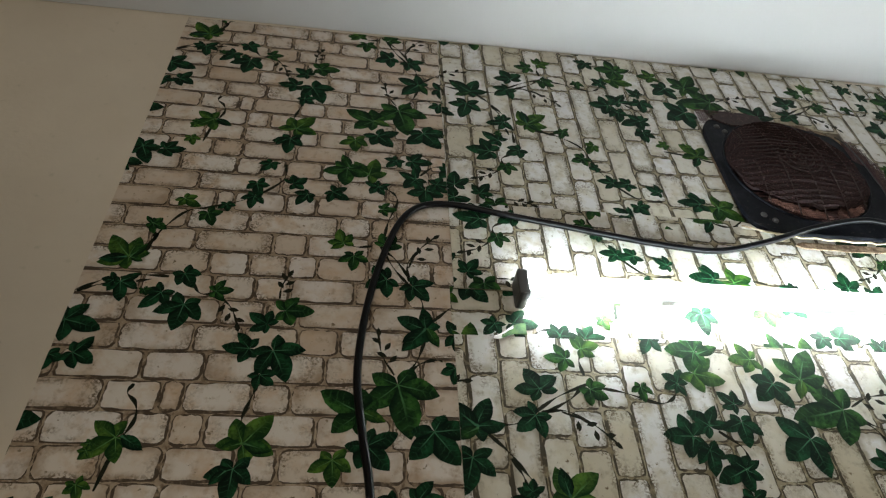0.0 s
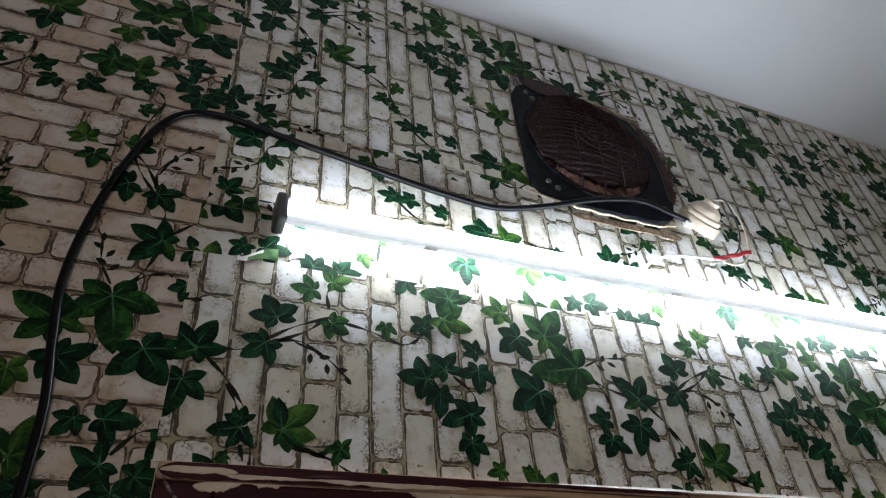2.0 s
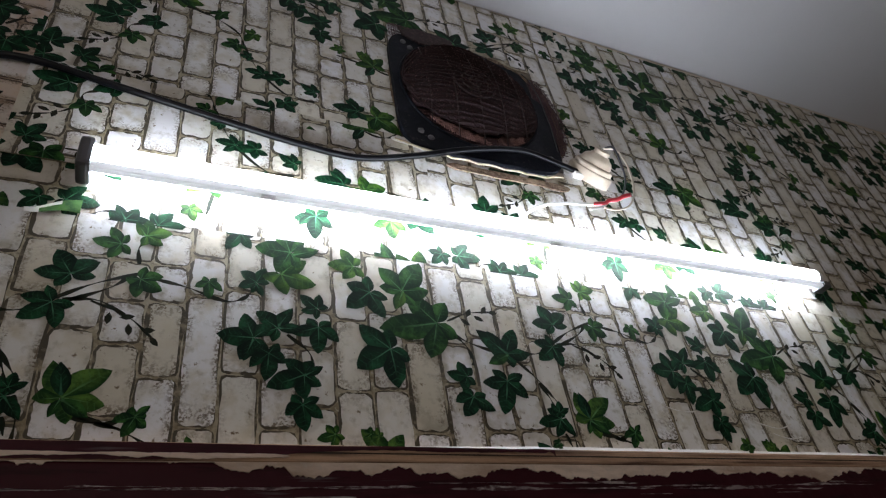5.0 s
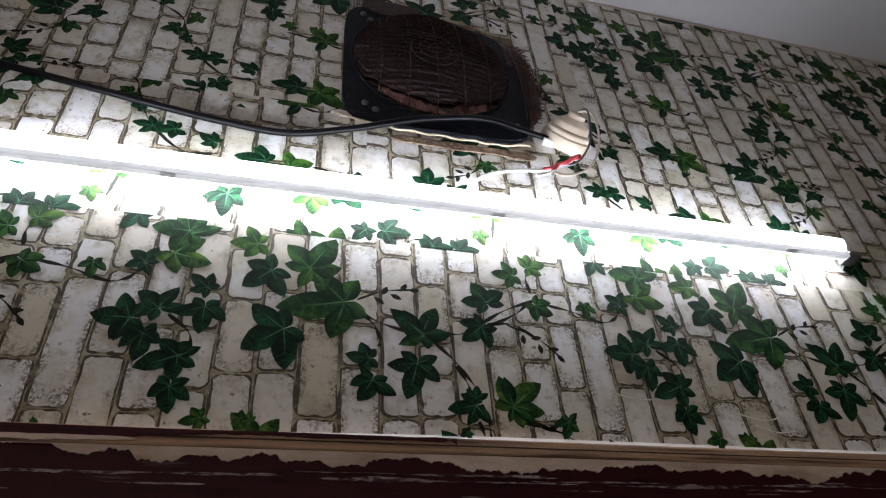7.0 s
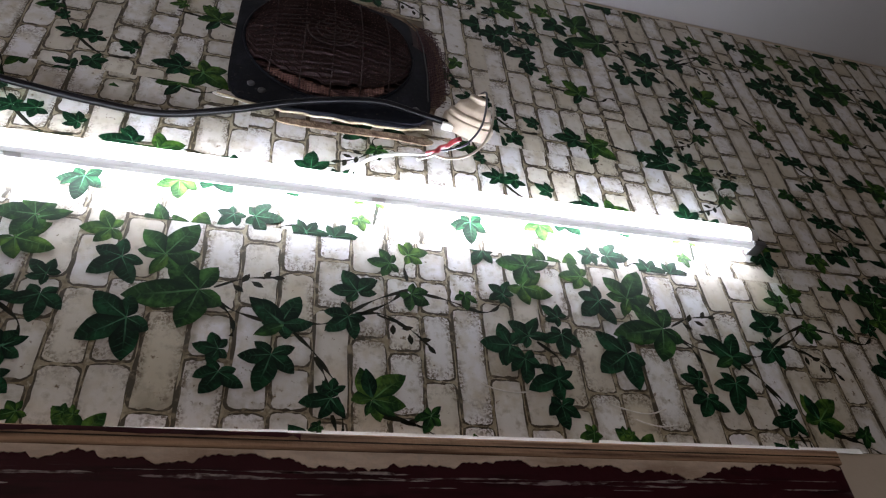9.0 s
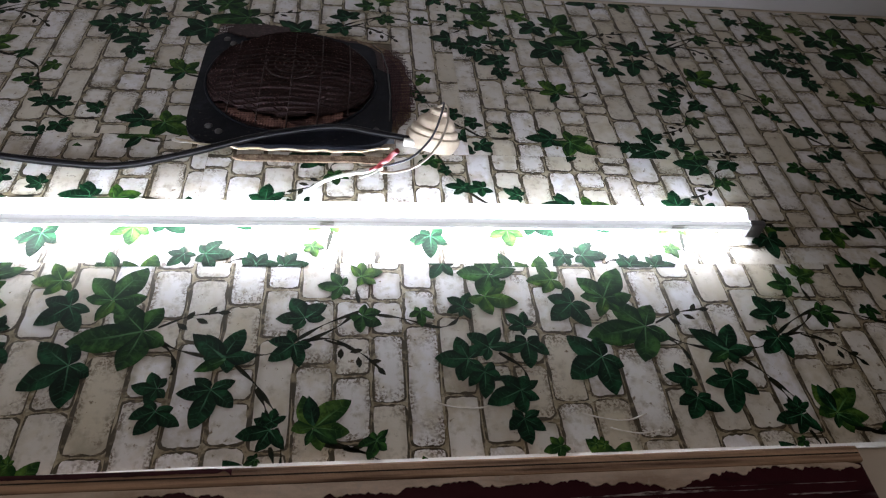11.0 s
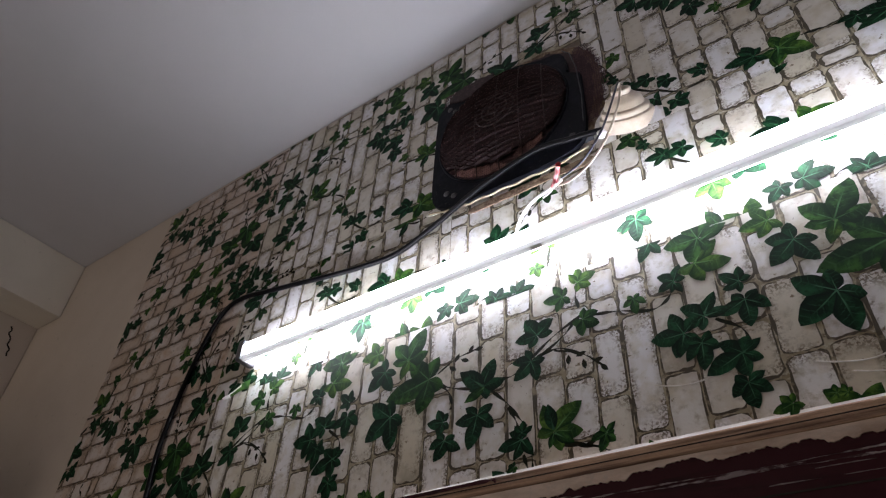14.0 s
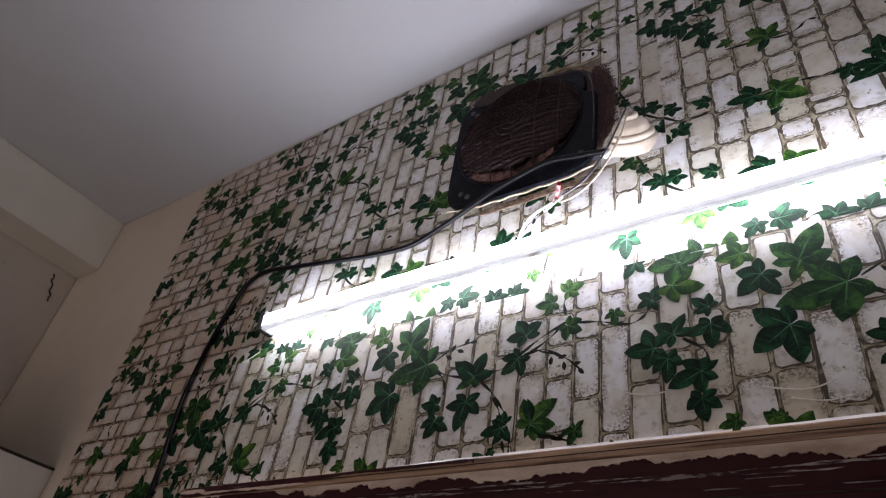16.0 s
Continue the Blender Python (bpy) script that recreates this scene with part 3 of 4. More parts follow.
def ribbon(points, width):
    """Quads along a stem."""
    fine = []
    pts = [Vector(p) for p in points]
    ext = [2 * pts[0] - pts[1]] + pts + [2 * pts[-1] - pts[-2]]
    for a, b, c, d in zip(ext, ext[1:], ext[2:], ext[3:]):
        for k in range(5):
            t = k / 5
            fine.append(0.5 * ((2 * b) + (c - a) * t + (2 * a - 5 * b + 4 * c - d) * t * t + (3 * b - a - 3 * c + d) * t ** 3))
    fine.append(pts[-1])
    side = []
    for i, p in enumerate(fine):
        w = (fine[min(i + 1, len(fine) - 1)] - fine[max(i - 1, 0)]).normalized()
        side.append(Vector((-w.y, w.x)) * width * (0.6 + 0.4 * math.sin(i * 0.9)))
    return [[tuple(a - s), tuple(a + s), tuple(b + t), tuple(b - t)] for a, b, s, t in zip(fine, fine[1:], side, side[1:])]


def wallpaper(name, label, rect, place, mats, lift, seed, skip=()):
    """A hung length of wallpaper over rect: place(across, along) gives the wall's x and z of a point of the print."""
    rng = random.Random(seed)
    mortar, brick, line = mats
    bm = bmesh.new()
    if skip and rect[3] > HOLE[3]:
        for x0, x1, z0, z1 in ((rect[0], HOLE[0], rect[2], rect[3]), (HOLE[1], rect[1], rect[2], rect[3]), (HOLE[0], HOLE[1], HOLE[3], rect[3])):
            add_box(bm, x0, x1, -lift, -0.0001, z0, z1)
    else:
        add_box(bm, rect[0], rect[1], -lift, -0.0001, rect[2], rect[3])
    sheet = tagged(part(name, bm, mortar), label, "wallpaper", kind="structure")
    for i in range(-4, 7):
        for j in range(-6, 7):
            def put(a, b):
                return place(a + i * WIDE, b + j * PER)
            ends = [put(-0.56, 2.15), put(0.08, 2.15), put(0.08, 2.85), put(-0.56, 2.85)]
            xs, zs = [p[0] for p in ends], [p[1] for p in ends]
            if max(xs) < rect[0] or min(xs) > rect[1] or max(zs) < rect[2] or min(zs) > rect[3]:
                continue
            same = random.Random(5)
            for k, row in enumerate(JOINTS):
                z0 = 2.2063 + ROW * k
                for a, b in zip(row, row[1:] + (row[0] + WIDE,)):
                    g = 0.0032
                    state = same.random()
                    shape = random.Random(state)
                    flat = [put(*p) for p in brick_outline(a + g, b - g, z0 + 0.0029, z0 + ROW - 0.0029, shape)]
                    shape = random.Random(state + 0.5)
                    dark = [put(p[0] + 0.0005, p[1] - 0.0007) for p in brick_outline(a + g, b - g, z0 + 0.0029, z0 + ROW - 0.0029, shape, 0.0024)]
                    mx, mz = sum(p[0] for p in flat) / len(flat), sum(p[1] for p in flat) / len(flat)
                    facets = [cut_facet([(mx, mz), p, q], [(0, 0), (1, 0), (1, 0)], rect) for p, q in zip(flat, flat[1:] + flat[:1])]
                    facets = [(f[0], lift + 0.0003, 0, f[1]) for f in facets if f]
                    flat, dark = clipped(flat, rect), clipped(dark, rect)
                    cut = [q for q in (flat,) if q and not any(s[0] < sum(p[0] for p in q) / len(q) < s[1] and s[2] < sum(p[1] for p in q) / len(q) < s[3] for s in skip)]
                    if cut:
                        printed("brick", ([(dark, lift + 0.00015, 1)] if dark else []) + facets, [brick, line], sheet)
            stems = []
            for s in STEMS:
                for q in ribbon(s, 0.0026):
                    c = clipped([put(*p) for p in q], rect)
                    if c:
                        stems.append((c, lift + 0.00045, 0))
            for base, tip in BUDS:
                b, t = Vector(base), Vector(tip)
                way = (t - b)
                for q in ribbon([base, tuple(b + way * 0.5 + Vector((-way.y, way.x)) * 0.08), tip], 0.0017):
                    c = clipped([put(*p) for p in q], rect)
                    if c:
                        stems.append((c, lift + 0.00045, 0))
                for f, off in ((0.45, 45), (0.6, -50), (0.8, 40), (0.95, -15), (0.3, -60)):
                    root = b + way * f
                    ang = math.atan2(way.y, way.x) + radians(off)
                    u, v = Vector((math.cos(ang), math.sin(ang))), Vector((-math.sin(ang), math.cos(ang)))
                    L = 0.015
                    poly = [root, root + u * L * 0.4 - v * 0.0034, root + u * L * 0.7 - v * 0.0029, root + u * L, root + u * L * 0.7 + v * 0.0029, root + u * L * 0.4 + v * 0.0034]
                    c = clipped([put(*p) for p in poly], rect)
                    if c:
                        stems.append((c, lift + 0.0005, 0))
            if stems:
                printed("ivy_stem", stems, [STEM], sheet)
            for n, (x, z, size, turn, tone) in enumerate(SPRIGS):
                faces = []
                for tri, uvs in ivy_faces(x, z, size * 1.02, turn, random.Random(n), tone.isupper()):
                    c = cut_facet([put(*p) for p in tri], uvs, rect)
                    if c:
                        faces.append((c[0], lift + 0.0006 + 0.00001 * n, 0, c[1]))
                if faces and not any(g[0] < faces[0][0][0][0] < g[1] and g[2] < faces[0][0][0][1] < g[3] for g in skip):
                    printed("ivy_leaf", faces, [LEAF[tone.lower()]], sheet)
    return sheet


WARM, OLIVE = (MORTAR_WARM, BRICK_WARM, LINE_WARM), (MORTAR_OLIVE, BRICK_OLIVE, LINE_OLIVE)
P_RIGHT = 2.35


def upright(a, b):
    """The upright length's print, shifted near the ceiling to fit the camera's view."""
    high = min(1.0, max(0.0, (b - 2.68) / 0.25))
    return (a, b - high * (0.004 + 0.026 * (a + 0.435)))


def sideways(x0, c):
    """A length hung on its side, its print stretched and warped to fit the camera's view."""
    def place(a, b):
        off = (b - 2.2363 + PER / 2) % PER - PER / 2
        warp = 0.010 * max(0.0, 1 - (off / 0.2) ** 2)
        return (x0 + (b - 2.38) * 1.034 - warp, c - a)
    return place


def band(a, b):
    return (a - 0.352, b + 0.244)


def fan_gap():
    return ((0.535, 0.825, 2.705, 2.975),)


PAPER = "ivy and brick printed vinyl wallpaper, "
wallpaper("wallpaper_1", PAPER + "upright length with warm bricks", (-0.488, 0.004, 2.02, 3.178), upright, WARM, 0.0006, 1)
LOWER_PAPER = wallpaper("wallpaper_2", PAPER + "sideways length above the door", (0.0, P_RIGHT, 2.191, 2.458), sideways(0.532, 2.2825), OLIVE, 0.0018, 2)
BAND_PAPER = wallpaper("wallpaper_3", PAPER + "narrow band behind the tube light", (-0.002, P_RIGHT, 2.452, 2.535), band, OLIVE, 0.0012, 3)
wallpaper("wallpaper_4", PAPER + "sideways length under the fan", (0.004, 0.545, 2.530, 2.704), sideways(0.539, 2.806), OLIVE, 0.0030, 4, fan_gap())
wallpaper("wallpaper_6", PAPER + "sideways length beside the bulb holder", (0.545, P_RIGHT, 2.530, 2.677), sideways(0.596, 2.798), OLIVE, 0.0018, 6, fan_gap())
wallpaper("wallpaper_5", PAPER + "sideways length under the ceiling above the fan", (0.004, 0.926, 2.674, 3.180), sideways(0.571, 2.973), OLIVE, 0.0024, 5, fan_gap())
wallpaper("wallpaper_7", PAPER + "sideways length under the ceiling, lapped at a seam", (0.926, P_RIGHT, 2.676, 3.173), sideways(0.600, 2.951), OLIVE, 0.0020, 7)


# ---- tube light ----
T0, T1, TY, TZ, TR = 0.102, 1.296, -0.024, 2.5230, 0.0165
lamp = tagged(new("tube_light"), "lit white tube light on a rail with dark end caps", "tube light")
bm = bmesh.new()
ends = [[bm.verts.new((x, TY + TR * math.cos(a), TZ + TR * math.sin(a))) for a in np.linspace(0, 2 * math.pi, 24, endpoint=False)] for x in (T0, T1)]
for i in range(24):
    j = (i + 1) % 24
    f = bm.faces.new((ends[0][i], ends[0][j], ends[1][j], ends[1][i]))
    f.smooth, f.material_index = True, 1 if (i + 0.5) * 15 < 105 else 2 if (i + 0.5) * 15 > 280 else 0
bm.faces.new(ends[0]), bm.faces.new(ends[1])
bmesh.ops.recalc_face_normals(bm, faces=bm.faces)
part("diffuser", bm, [GLOW, GLOW_BACK, GLOW_LOW], lamp, "glowing white tube")
part("lower_rail", box(T0, T1, -0.0375, -0.0280, 2.4972, 2.5068, bevel=0.0012), GLOW_RAIL, lamp, "pale rail under the tube, faint glow added to brighten it")
part("end_cap", box(T0 - 0.015, T0 + 0.001, -0.042, -0.003, 2.497, 2.541, bevel=0.005), CAP, lamp, "dark grey plastic end cap")
bm = lathe([(0.0166, 0.0), (0.0166, 0.008), (0.0150, 0.013), (0.008, 0.015)], 24)
bm.transform(Matrix.Translation((T1, TY, TZ)) @ Matrix.Rotation(radians(90), 4, "Y"))
part("end_cap", bm, HOUSING, lamp, "pale plastic end cap")
part("rail_end", box(T1 + 0.001, T1 + 0.022, -0.0385, -0.012, 2.4985, 2.5075, bevel=0.002), CAP, lamp, "dark plastic end of the rail")
part("bracket", box(T1 - 0.030, T1 - 0.020, -0.020, -0.003, 2.517, 2.529, bevel=0.001), HOUSING, lamp)
for x in (0.300, 0.720, 1.190):
    part("clip", box(x - 0.009, x + 0.009, -0.0385, -0.0300, 2.4958, 2.4980, bevel=0.0006), HOUSING, lamp, "small metal mounting clip")

# ---- exhaust fan opening ----
FX, FZ, FR = 0.652, 2.838, 0.138


def ring_outline(count, seed, rx, rz, power, wander, cx, cz):
    pts = []
    for i in range(count):
        a = 2 * math.pi * i / count
        c, s_ = math.cos(a), math.sin(a)
        k = (abs(c) ** power + abs(s_) ** power) ** (-1 / power)
        n = 1 + wander * (noise.noise((c * 2.5, s_ * 2.5, seed)) + 0.6 * noise.noise((c * 9, s_ * 9, seed)) + 0.4 * noise.noise((c * 24, s_ * 24, seed)))
        pts.append((cx + rx * k * c * n, cz + rz * k * s_ * n))
    return pts


def plate(outline, y, thick):
    bm = bmesh.new()
    front = [bm.verts.new((x, y - thick, z)) for x, z in outline]
    back = [bm.verts.new((x, y, z)) for x, z in outline]
    bm.faces.new(front), bm.faces.new(back[::-1])
    for i in range(len(front)):
        j = (i + 1) % len(front)
        bm.faces.new((front[i], front[j], back[j], back[i]))
    bmesh.ops.recalc_face_normals(bm, faces=bm.faces)
    return bm


fan = tagged(new("exhaust_fan"), "old black exhaust fan with grimy guard in a rough hole", "exhaust fan")
part("broken_edge", plate(ring_outline(140, 3, 0.170, 0.160, 2.9, 0.035, 0.672, 2.832), -0.0022, 0.0022), PLASTER, fan, "rough brown broken plaster rim")
part("netting", plate(ring_outline(180, 8, 0.156, 0.152, 2.4, 0.05, 0.672, 2.838), -0.0046, 0.0016), GRIME_BACK, fan, "torn dark brown netting")
# square plate with a round opening
bm = bmesh.new()
N = 96
outer, inner = [], []
for i in range(N):
    a = 2 * math.pi * (i + 0.5) / N
    c, s_ = math.cos(a), math.sin(a)
    k = (abs(c) ** 7 + abs(s_) ** 7) ** (-1 / 7)
    shrink = 0.86 if 0.25 < a < 1.35 else 1.0
    ix, iz = FX + FR * 0.985 * c, FZ + FR * 1.00 * s_
    ox, oz = 0.658 + 0.153 * k * shrink * c, 2.827 + 0.152 * k * shrink * s_
    if math.hypot(ox - FX, oz - FZ) < 1.05 * math.hypot(ix - FX, iz - FZ):
        ox, oz = FX + 1.05 * (ix - FX), FZ + 1.05 * (iz - FZ)
    outer.append((ox, oz))
    inner.append((ix, iz))
rings = [[bm.verts.new((x, y, z)) for x, z in pts] for pts, y in ((outer, -0.0065), (outer, -0.015), (inner, -0.015), (inner, -0.004))]
for low, high in zip(rings, rings[1:]):
    for i in range(N):
        bm.faces.new((low[i], low[(i + 1) % N], high[(i + 1) % N], high[i]))
bmesh.ops.recalc_face_normals(bm, faces=bm.faces)
part("frame", bm, BLACK_METAL, fan, "worn black sheet-metal frame")
part("rim", tube_along([(FX + FR * 0.97 * math.cos(a), -0.0155, FZ + FR * 0.985 * math.sin(a)) for a in np.linspace(0, 2 * math.pi, 49)], 0.0024, 8, 2), BLACK_METAL, fan)
part("backing", plate([(FX + FR * 0.97 * math.cos(a), FZ + FR * 0.98 * math.sin(a)) for a in np.linspace(0, 2 * math.pi, 64, endpoint=False)], -0.0065, 0.001), GRIME_BACK, fan)
rng = random.Random(11)
zz = FZ - FR * 0.96
while zz < FZ + FR * 0.96:
    half = FR * 0.965 * math.sqrt(max(0.0, 1 - ((zz - FZ) / (FR * 0.985)) ** 2))
    if half > 0.02:
        pts = [(FX - half + 2 * half * f, -0.0105 - 0.004 * math.sin(math.pi * f) + rng.uniform(-0.0012, 0.0012), zz + rng.uniform(-0.0019, 0.0019)) for f in np.linspace(0, 1, 9)]
        # bars above the middle are thicker and take the darker colour
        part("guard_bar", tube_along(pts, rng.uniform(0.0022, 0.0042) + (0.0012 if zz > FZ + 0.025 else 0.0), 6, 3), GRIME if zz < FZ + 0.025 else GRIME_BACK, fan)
    zz += rng.uniform(0.0085, 0.0105)


def bulge(x, z):
    return 0.020 * max(0.0, 1 - ((x - FX) ** 2 + (z - FZ) ** 2) / FR ** 2)


for k in range(-2, 3):
    half = FR * 0.98 * math.sqrt(1 - (k * 0.045 / (FR * 0.97)) ** 2)
    part("guard_wire", tube_along([(FX + k * 0.045 + 0.003 * math.sin(3 * f), -0.0190 - bulge(FX + k * 0.045, FZ - half + 2 * half * f), FZ - half + 2 * half * f) for f in np.linspace(0, 1, 12)], 0.0011, 6, 3), GRIME_BACK, fan)
for r in (0.012, 0.026, 0.040):
    part("hub_ring", tube_along([(FX + r * math.cos(a), -0.0185 - bulge(FX + r * math.cos(a), FZ + 0.01 + r * math.sin(a)), FZ + 0.01 + r * math.sin(a)) for a in np.linspace(0, 2 * math.pi, 25)], 0.0016, 6, 2), GRIME_BACK, fan)
# torn sheet of net over the guard, bellied out towards the room
def net_sheet(low):
    bm = bmesh.new()
    rows = []
    for f in np.linspace(0, 1, 280):
        row = []
        for k in range(41):
            u = -1 + 2 * k / 40
            half = FR * 0.955
            x = FX + half * u
            top = FZ + FR * 0.965 * math.sqrt(max(0.0, 1 - u * u))
            bottom = min(top, max(FZ - FR * 0.965 * math.sqrt(max(0.0, 1 - u * u)), low(x) + 0.012 * noise.noise((x * 22, 3.1, 0)) + 0.007 * noise.noise((x * 90, 1.7, 0))))
            z = bottom + (top - bottom) * f
            wave = (z * 92 + 0.55 * noise.noise((x * 11, z * 11, 2)) + 0.25 * noise.noise((x * 40, z * 40, 7))) % 1.0
            ridge = 0.0066 * (1 - wave) * min(1.0, wave * 6) * (0.75 + 0.5 * noise.noise((x * 30, z * 60, 9)))
            row.append(bm.verts.new((x, -0.0165 - bulge(x, z) - ridge - 0.003 * noise.noise((x * 12, z * 12, 5)), z)))
        rows.append(row)
    for a, b in zip(rows, rows[1:]):
        for k in range(40):
            bm.faces.new((a[k], a[k + 1], b[k + 1], b[k])).smooth = True
    bmesh.ops.remove_doubles(bm, verts=bm.verts, dist=0.00005)
    bmesh.ops.recalc_face_normals(bm, faces=bm.faces)
    return bm


part("torn_net", net_sheet(lambda x: FZ + 0.004 - FR * 0.84 * math.sqrt(max(0.0, 1 - ((x - FX) / FR) ** 2))), NET, fan, "dark brown clogged net over the guard")


def net_patch(x0, x1, height, pitch=0.0042, wide=0.0019):
    """Woven shred along the lower edge of the round opening: height(f) over its width."""
    bm = bmesh.new()
    inside = {}
    n = int((x1 - x0) / pitch)
    for k in range(n):
        x = x0 + pitch * k
        base = FZ - FR * 0.955 * math.sqrt(max(0.0, 1 - ((x - FX) / (FR * 0.955)) ** 2))
        top = base + height(k / n) * (1 + 0.35 * noise.noise((x * 80, 4, 4)))
        if top - base > pitch:
            add_box(bm, x, x + wide, -0.0204, -0.0196, base, top)
        for m in range(int(base / pitch) + 1, int(top / pitch) + 1):
            inside.setdefault(m, []).append(x)
    for m, xs in inside.items():
        for x in xs:
            add_box(bm, x - 0.0004, x + pitch + 0.0004, -0.0208, -0.0202, m * pitch, m * pitch + wide)
    return bm


part("net_shred", net_patch(0.560, 0.668, lambda f: 0.006 + 0.016 * math.sin(math.pi * f) ** 0.7), RUST, fan, "pinkish rusty shred of netting")
part("net_shred", net_patch(0.676, 0.738, lambda f: 0.012 + 0.024 * math.sin(math.pi * f)), RUST, fan, "pinkish rusty shred of netting")
for x, z in ((0.540, 2.712), (0.556, 2.700), (0.536, 2.950), (0.548, 2.936), (0.785, 2.712)):
    bm = lathe([(0.0055, 0), (0.0055, 0.0015), (0.004, 0.003), (0.0015, 0.0034)], 14)
    bm.transform(Matrix.Translation((x, -0.015, z)) @ Matrix.Rotation(radians(90), 4, "X"))
    part("screw", bm, SCREW, fan, "dull metal screw")
part("netting_flap", plate(ring_outline(120, 31, 0.052, 0.022, 2.2, 0.18, 0.590, 2.978), -0.0150, 0.0030), GRIME_BACK, fan, "torn flap of dark netting")
edge_line = [(0.496, -0.006, 2.692), (0.535, -0.011, 2.676), (0.60, -0.015, 2.664), (0.68, -0.0165, 2.660), (0.75, -0.014, 2.663), (0.805, -0.008, 2.680)]


def wavering(points, amount, seed, drop=0.0):
    out = []
    for a, b in zip(points, points[1:]):
        for k in range(5):
            f = k / 5
            p = Vector(a).lerp(Vector(b), f)
            out.append((p.x, p.y + amount * noise.noise((p.x * 60, seed, 1)), p.z - drop + amount * noise.noise((p.x * 45, seed, 6))))
    return out + [points[-1]]


part("torn_strip", tube_along(wavering(edge_line, 0.0034, 2), 0.0017, 8, 3), CREAM_EDGE, fan, "torn cream strip along the lower edge")
part("torn_paper", ragged_plate(0.490, 0.534, 2.684, 2.697, -0.0058, 0.0010, 2.2, 0.003, 40, top=0.002), BACKING, fan, "torn white scrap of paper")
part("crumbling_plaster", ragged_plate(0.580, 0.812, 2.6480, 2.6620, -0.0040, 0.0024, 6.4, 0.0032, 160, top=0.001), CRUMBLE, fan, "stained crumbling plaster under the fan")
rng = random.Random(17)


def fringe(x0, x1, z0, z1, reach, pitch):
    """Frayed netting: reach(f) is how far over its width it goes at the share f of its height."""
    bm = bmesh.new()
    x = x0
    while x < x1:
        inside = [f for f in np.linspace(0, 1, 40) if x0 + (x1 - x0) * reach(f) > x]
        if inside:
            add_box(bm, x, x + 0.0010, -0.0072, -0.0062, z0 + (z1 - z0) * min(inside) + rng.uniform(0, 0.010), z0 + (z1 - z0) * max(inside) - rng.uniform(0, 0.010))
        x += pitch * rng.uniform(0.75, 1.3)
    z = z0
    while z < z1:
        b = x0 + (x1 - x0) * reach((z - z0) / (z1 - z0)) + rng.uniform(-0.006, 0.006)
        if b > x0 + 0.004:
            add_box(bm, x0 + rng.uniform(0, 0.003), b, -0.0074, -0.0064, z, z + 0.0010)
        z += pitch * rng.uniform(0.75, 1.3)
    return bm


part("net_fringe", fringe(0.515, 0.640, 2.972, 3.018, lambda f: 1 - 0.35 * f, 0.0046), GRIME, fan, "frayed strands of dark netting")
part("net_fringe", fringe(0.800, 0.850, 2.735, 2.950, lambda f: 0.25 + 0.75 * math.sin(math.pi * min(1.0, 0.12 + 0.80 * f)) ** 0.8, 0.0040), GRIME, fan, "frayed strands of dark netting")
part("bent_edge", tube_along(wavering([(0.783, -0.016, 2.950), (0.797, -0.0165, 2.930), (0.806, -0.0165, 2.880), (0.809, -0.016, 2.800), (0.806, -0.0155, 2.735)], 0.003, 21), 0.0010, 6, 3), SCREW, fan, "bare worn metal edge")

# ---- bulb holder ----
holder = tagged(new("bulb_holder"), "old cream batten bulb holder fixed to the wall", "bulb holder")
turn = Matrix.Translation((0.872, -0.0032, 2.710)) @ Matrix.Scale(0.9, 4) @ Matrix.Rotation(radians(12), 4, "Z") @ Matrix.Rotation(radians(90 - 24), 4, "X")
bm = lathe([(0.000, -0.012), (0.047, -0.012), (0.047, 0.006), (0.045, 0.010), (0.041, 0.012), (0.041, 0.018), (0.039, 0.021), (0.034, 0.023), (0.032, 0.031), (0.029, 0.036), (0.021, 0.041), (0.019, 0.044)], 48)
bm.transform(turn)
part("base", bm, CREAM, holder).data.set_sharp_from_angle(angle=radians(28))
bm = lathe([(0.0165, 0.040), (0.0165, 0.051), (0.0145, 0.053), (0.0095, 0.053), (0.0090, 0.047), (0.0088, 0.046)], 36)
bm.transform(turn)
part("collar", bm, CREAM, holder).data.set_sharp_from_angle(angle=radians(28))
bm = lathe([(0.0086, 0.044), (0.0086, 0.0475)], 24)
bm.transform(turn)
part("socket", bm, DARK_GAP, holder, "dark socket opening")

# ---- cable and wires ----
cable = tagged(new("power_cable"), "thick black power cable run along the wallpaper to the holder", "cable")
CABLE_PTS = [(-0.100, 1.98), (-0.102, 2.10), (-0.104, 2.225), (-0.116, 2.306), (-0.125, 2.381), (-0.119, 2.468), (-0.102, 2.558), (-0.074, 2.645), (-0.039, 2.685), (0.011, 2.693), (0.083, 2.680), (0.188, 2.661), (0.262, 2.647), (0.345, 2.634), (0.432, 2.629)]
line = [(x, -0.0078, z) for x, z in CABLE_PTS] + [(0.520, -0.016, 2.648), (0.620, -0.023, 2.683), (0.720, -0.023, 2.708), (0.785, -0.021, 2.699), (0.840, -0.012, 2.697), (0.862, -0.008, 2.698)]
part("sheath", tube_along(line, 0.0051, 10, 8), CABLE, cable)
part("cable_end", tube_along([(0.826, -0.0125, 2.690), (0.838, -0.0125, 2.688), (0.852, -0.0125, 2.688)], 0.0065, 8, 4), WIRE_WHITE, cable, "white plastic end sleeve")

wires = tagged(new("loose_wires"), "loose white, tan and dark wires spliced with red tape", "wires")
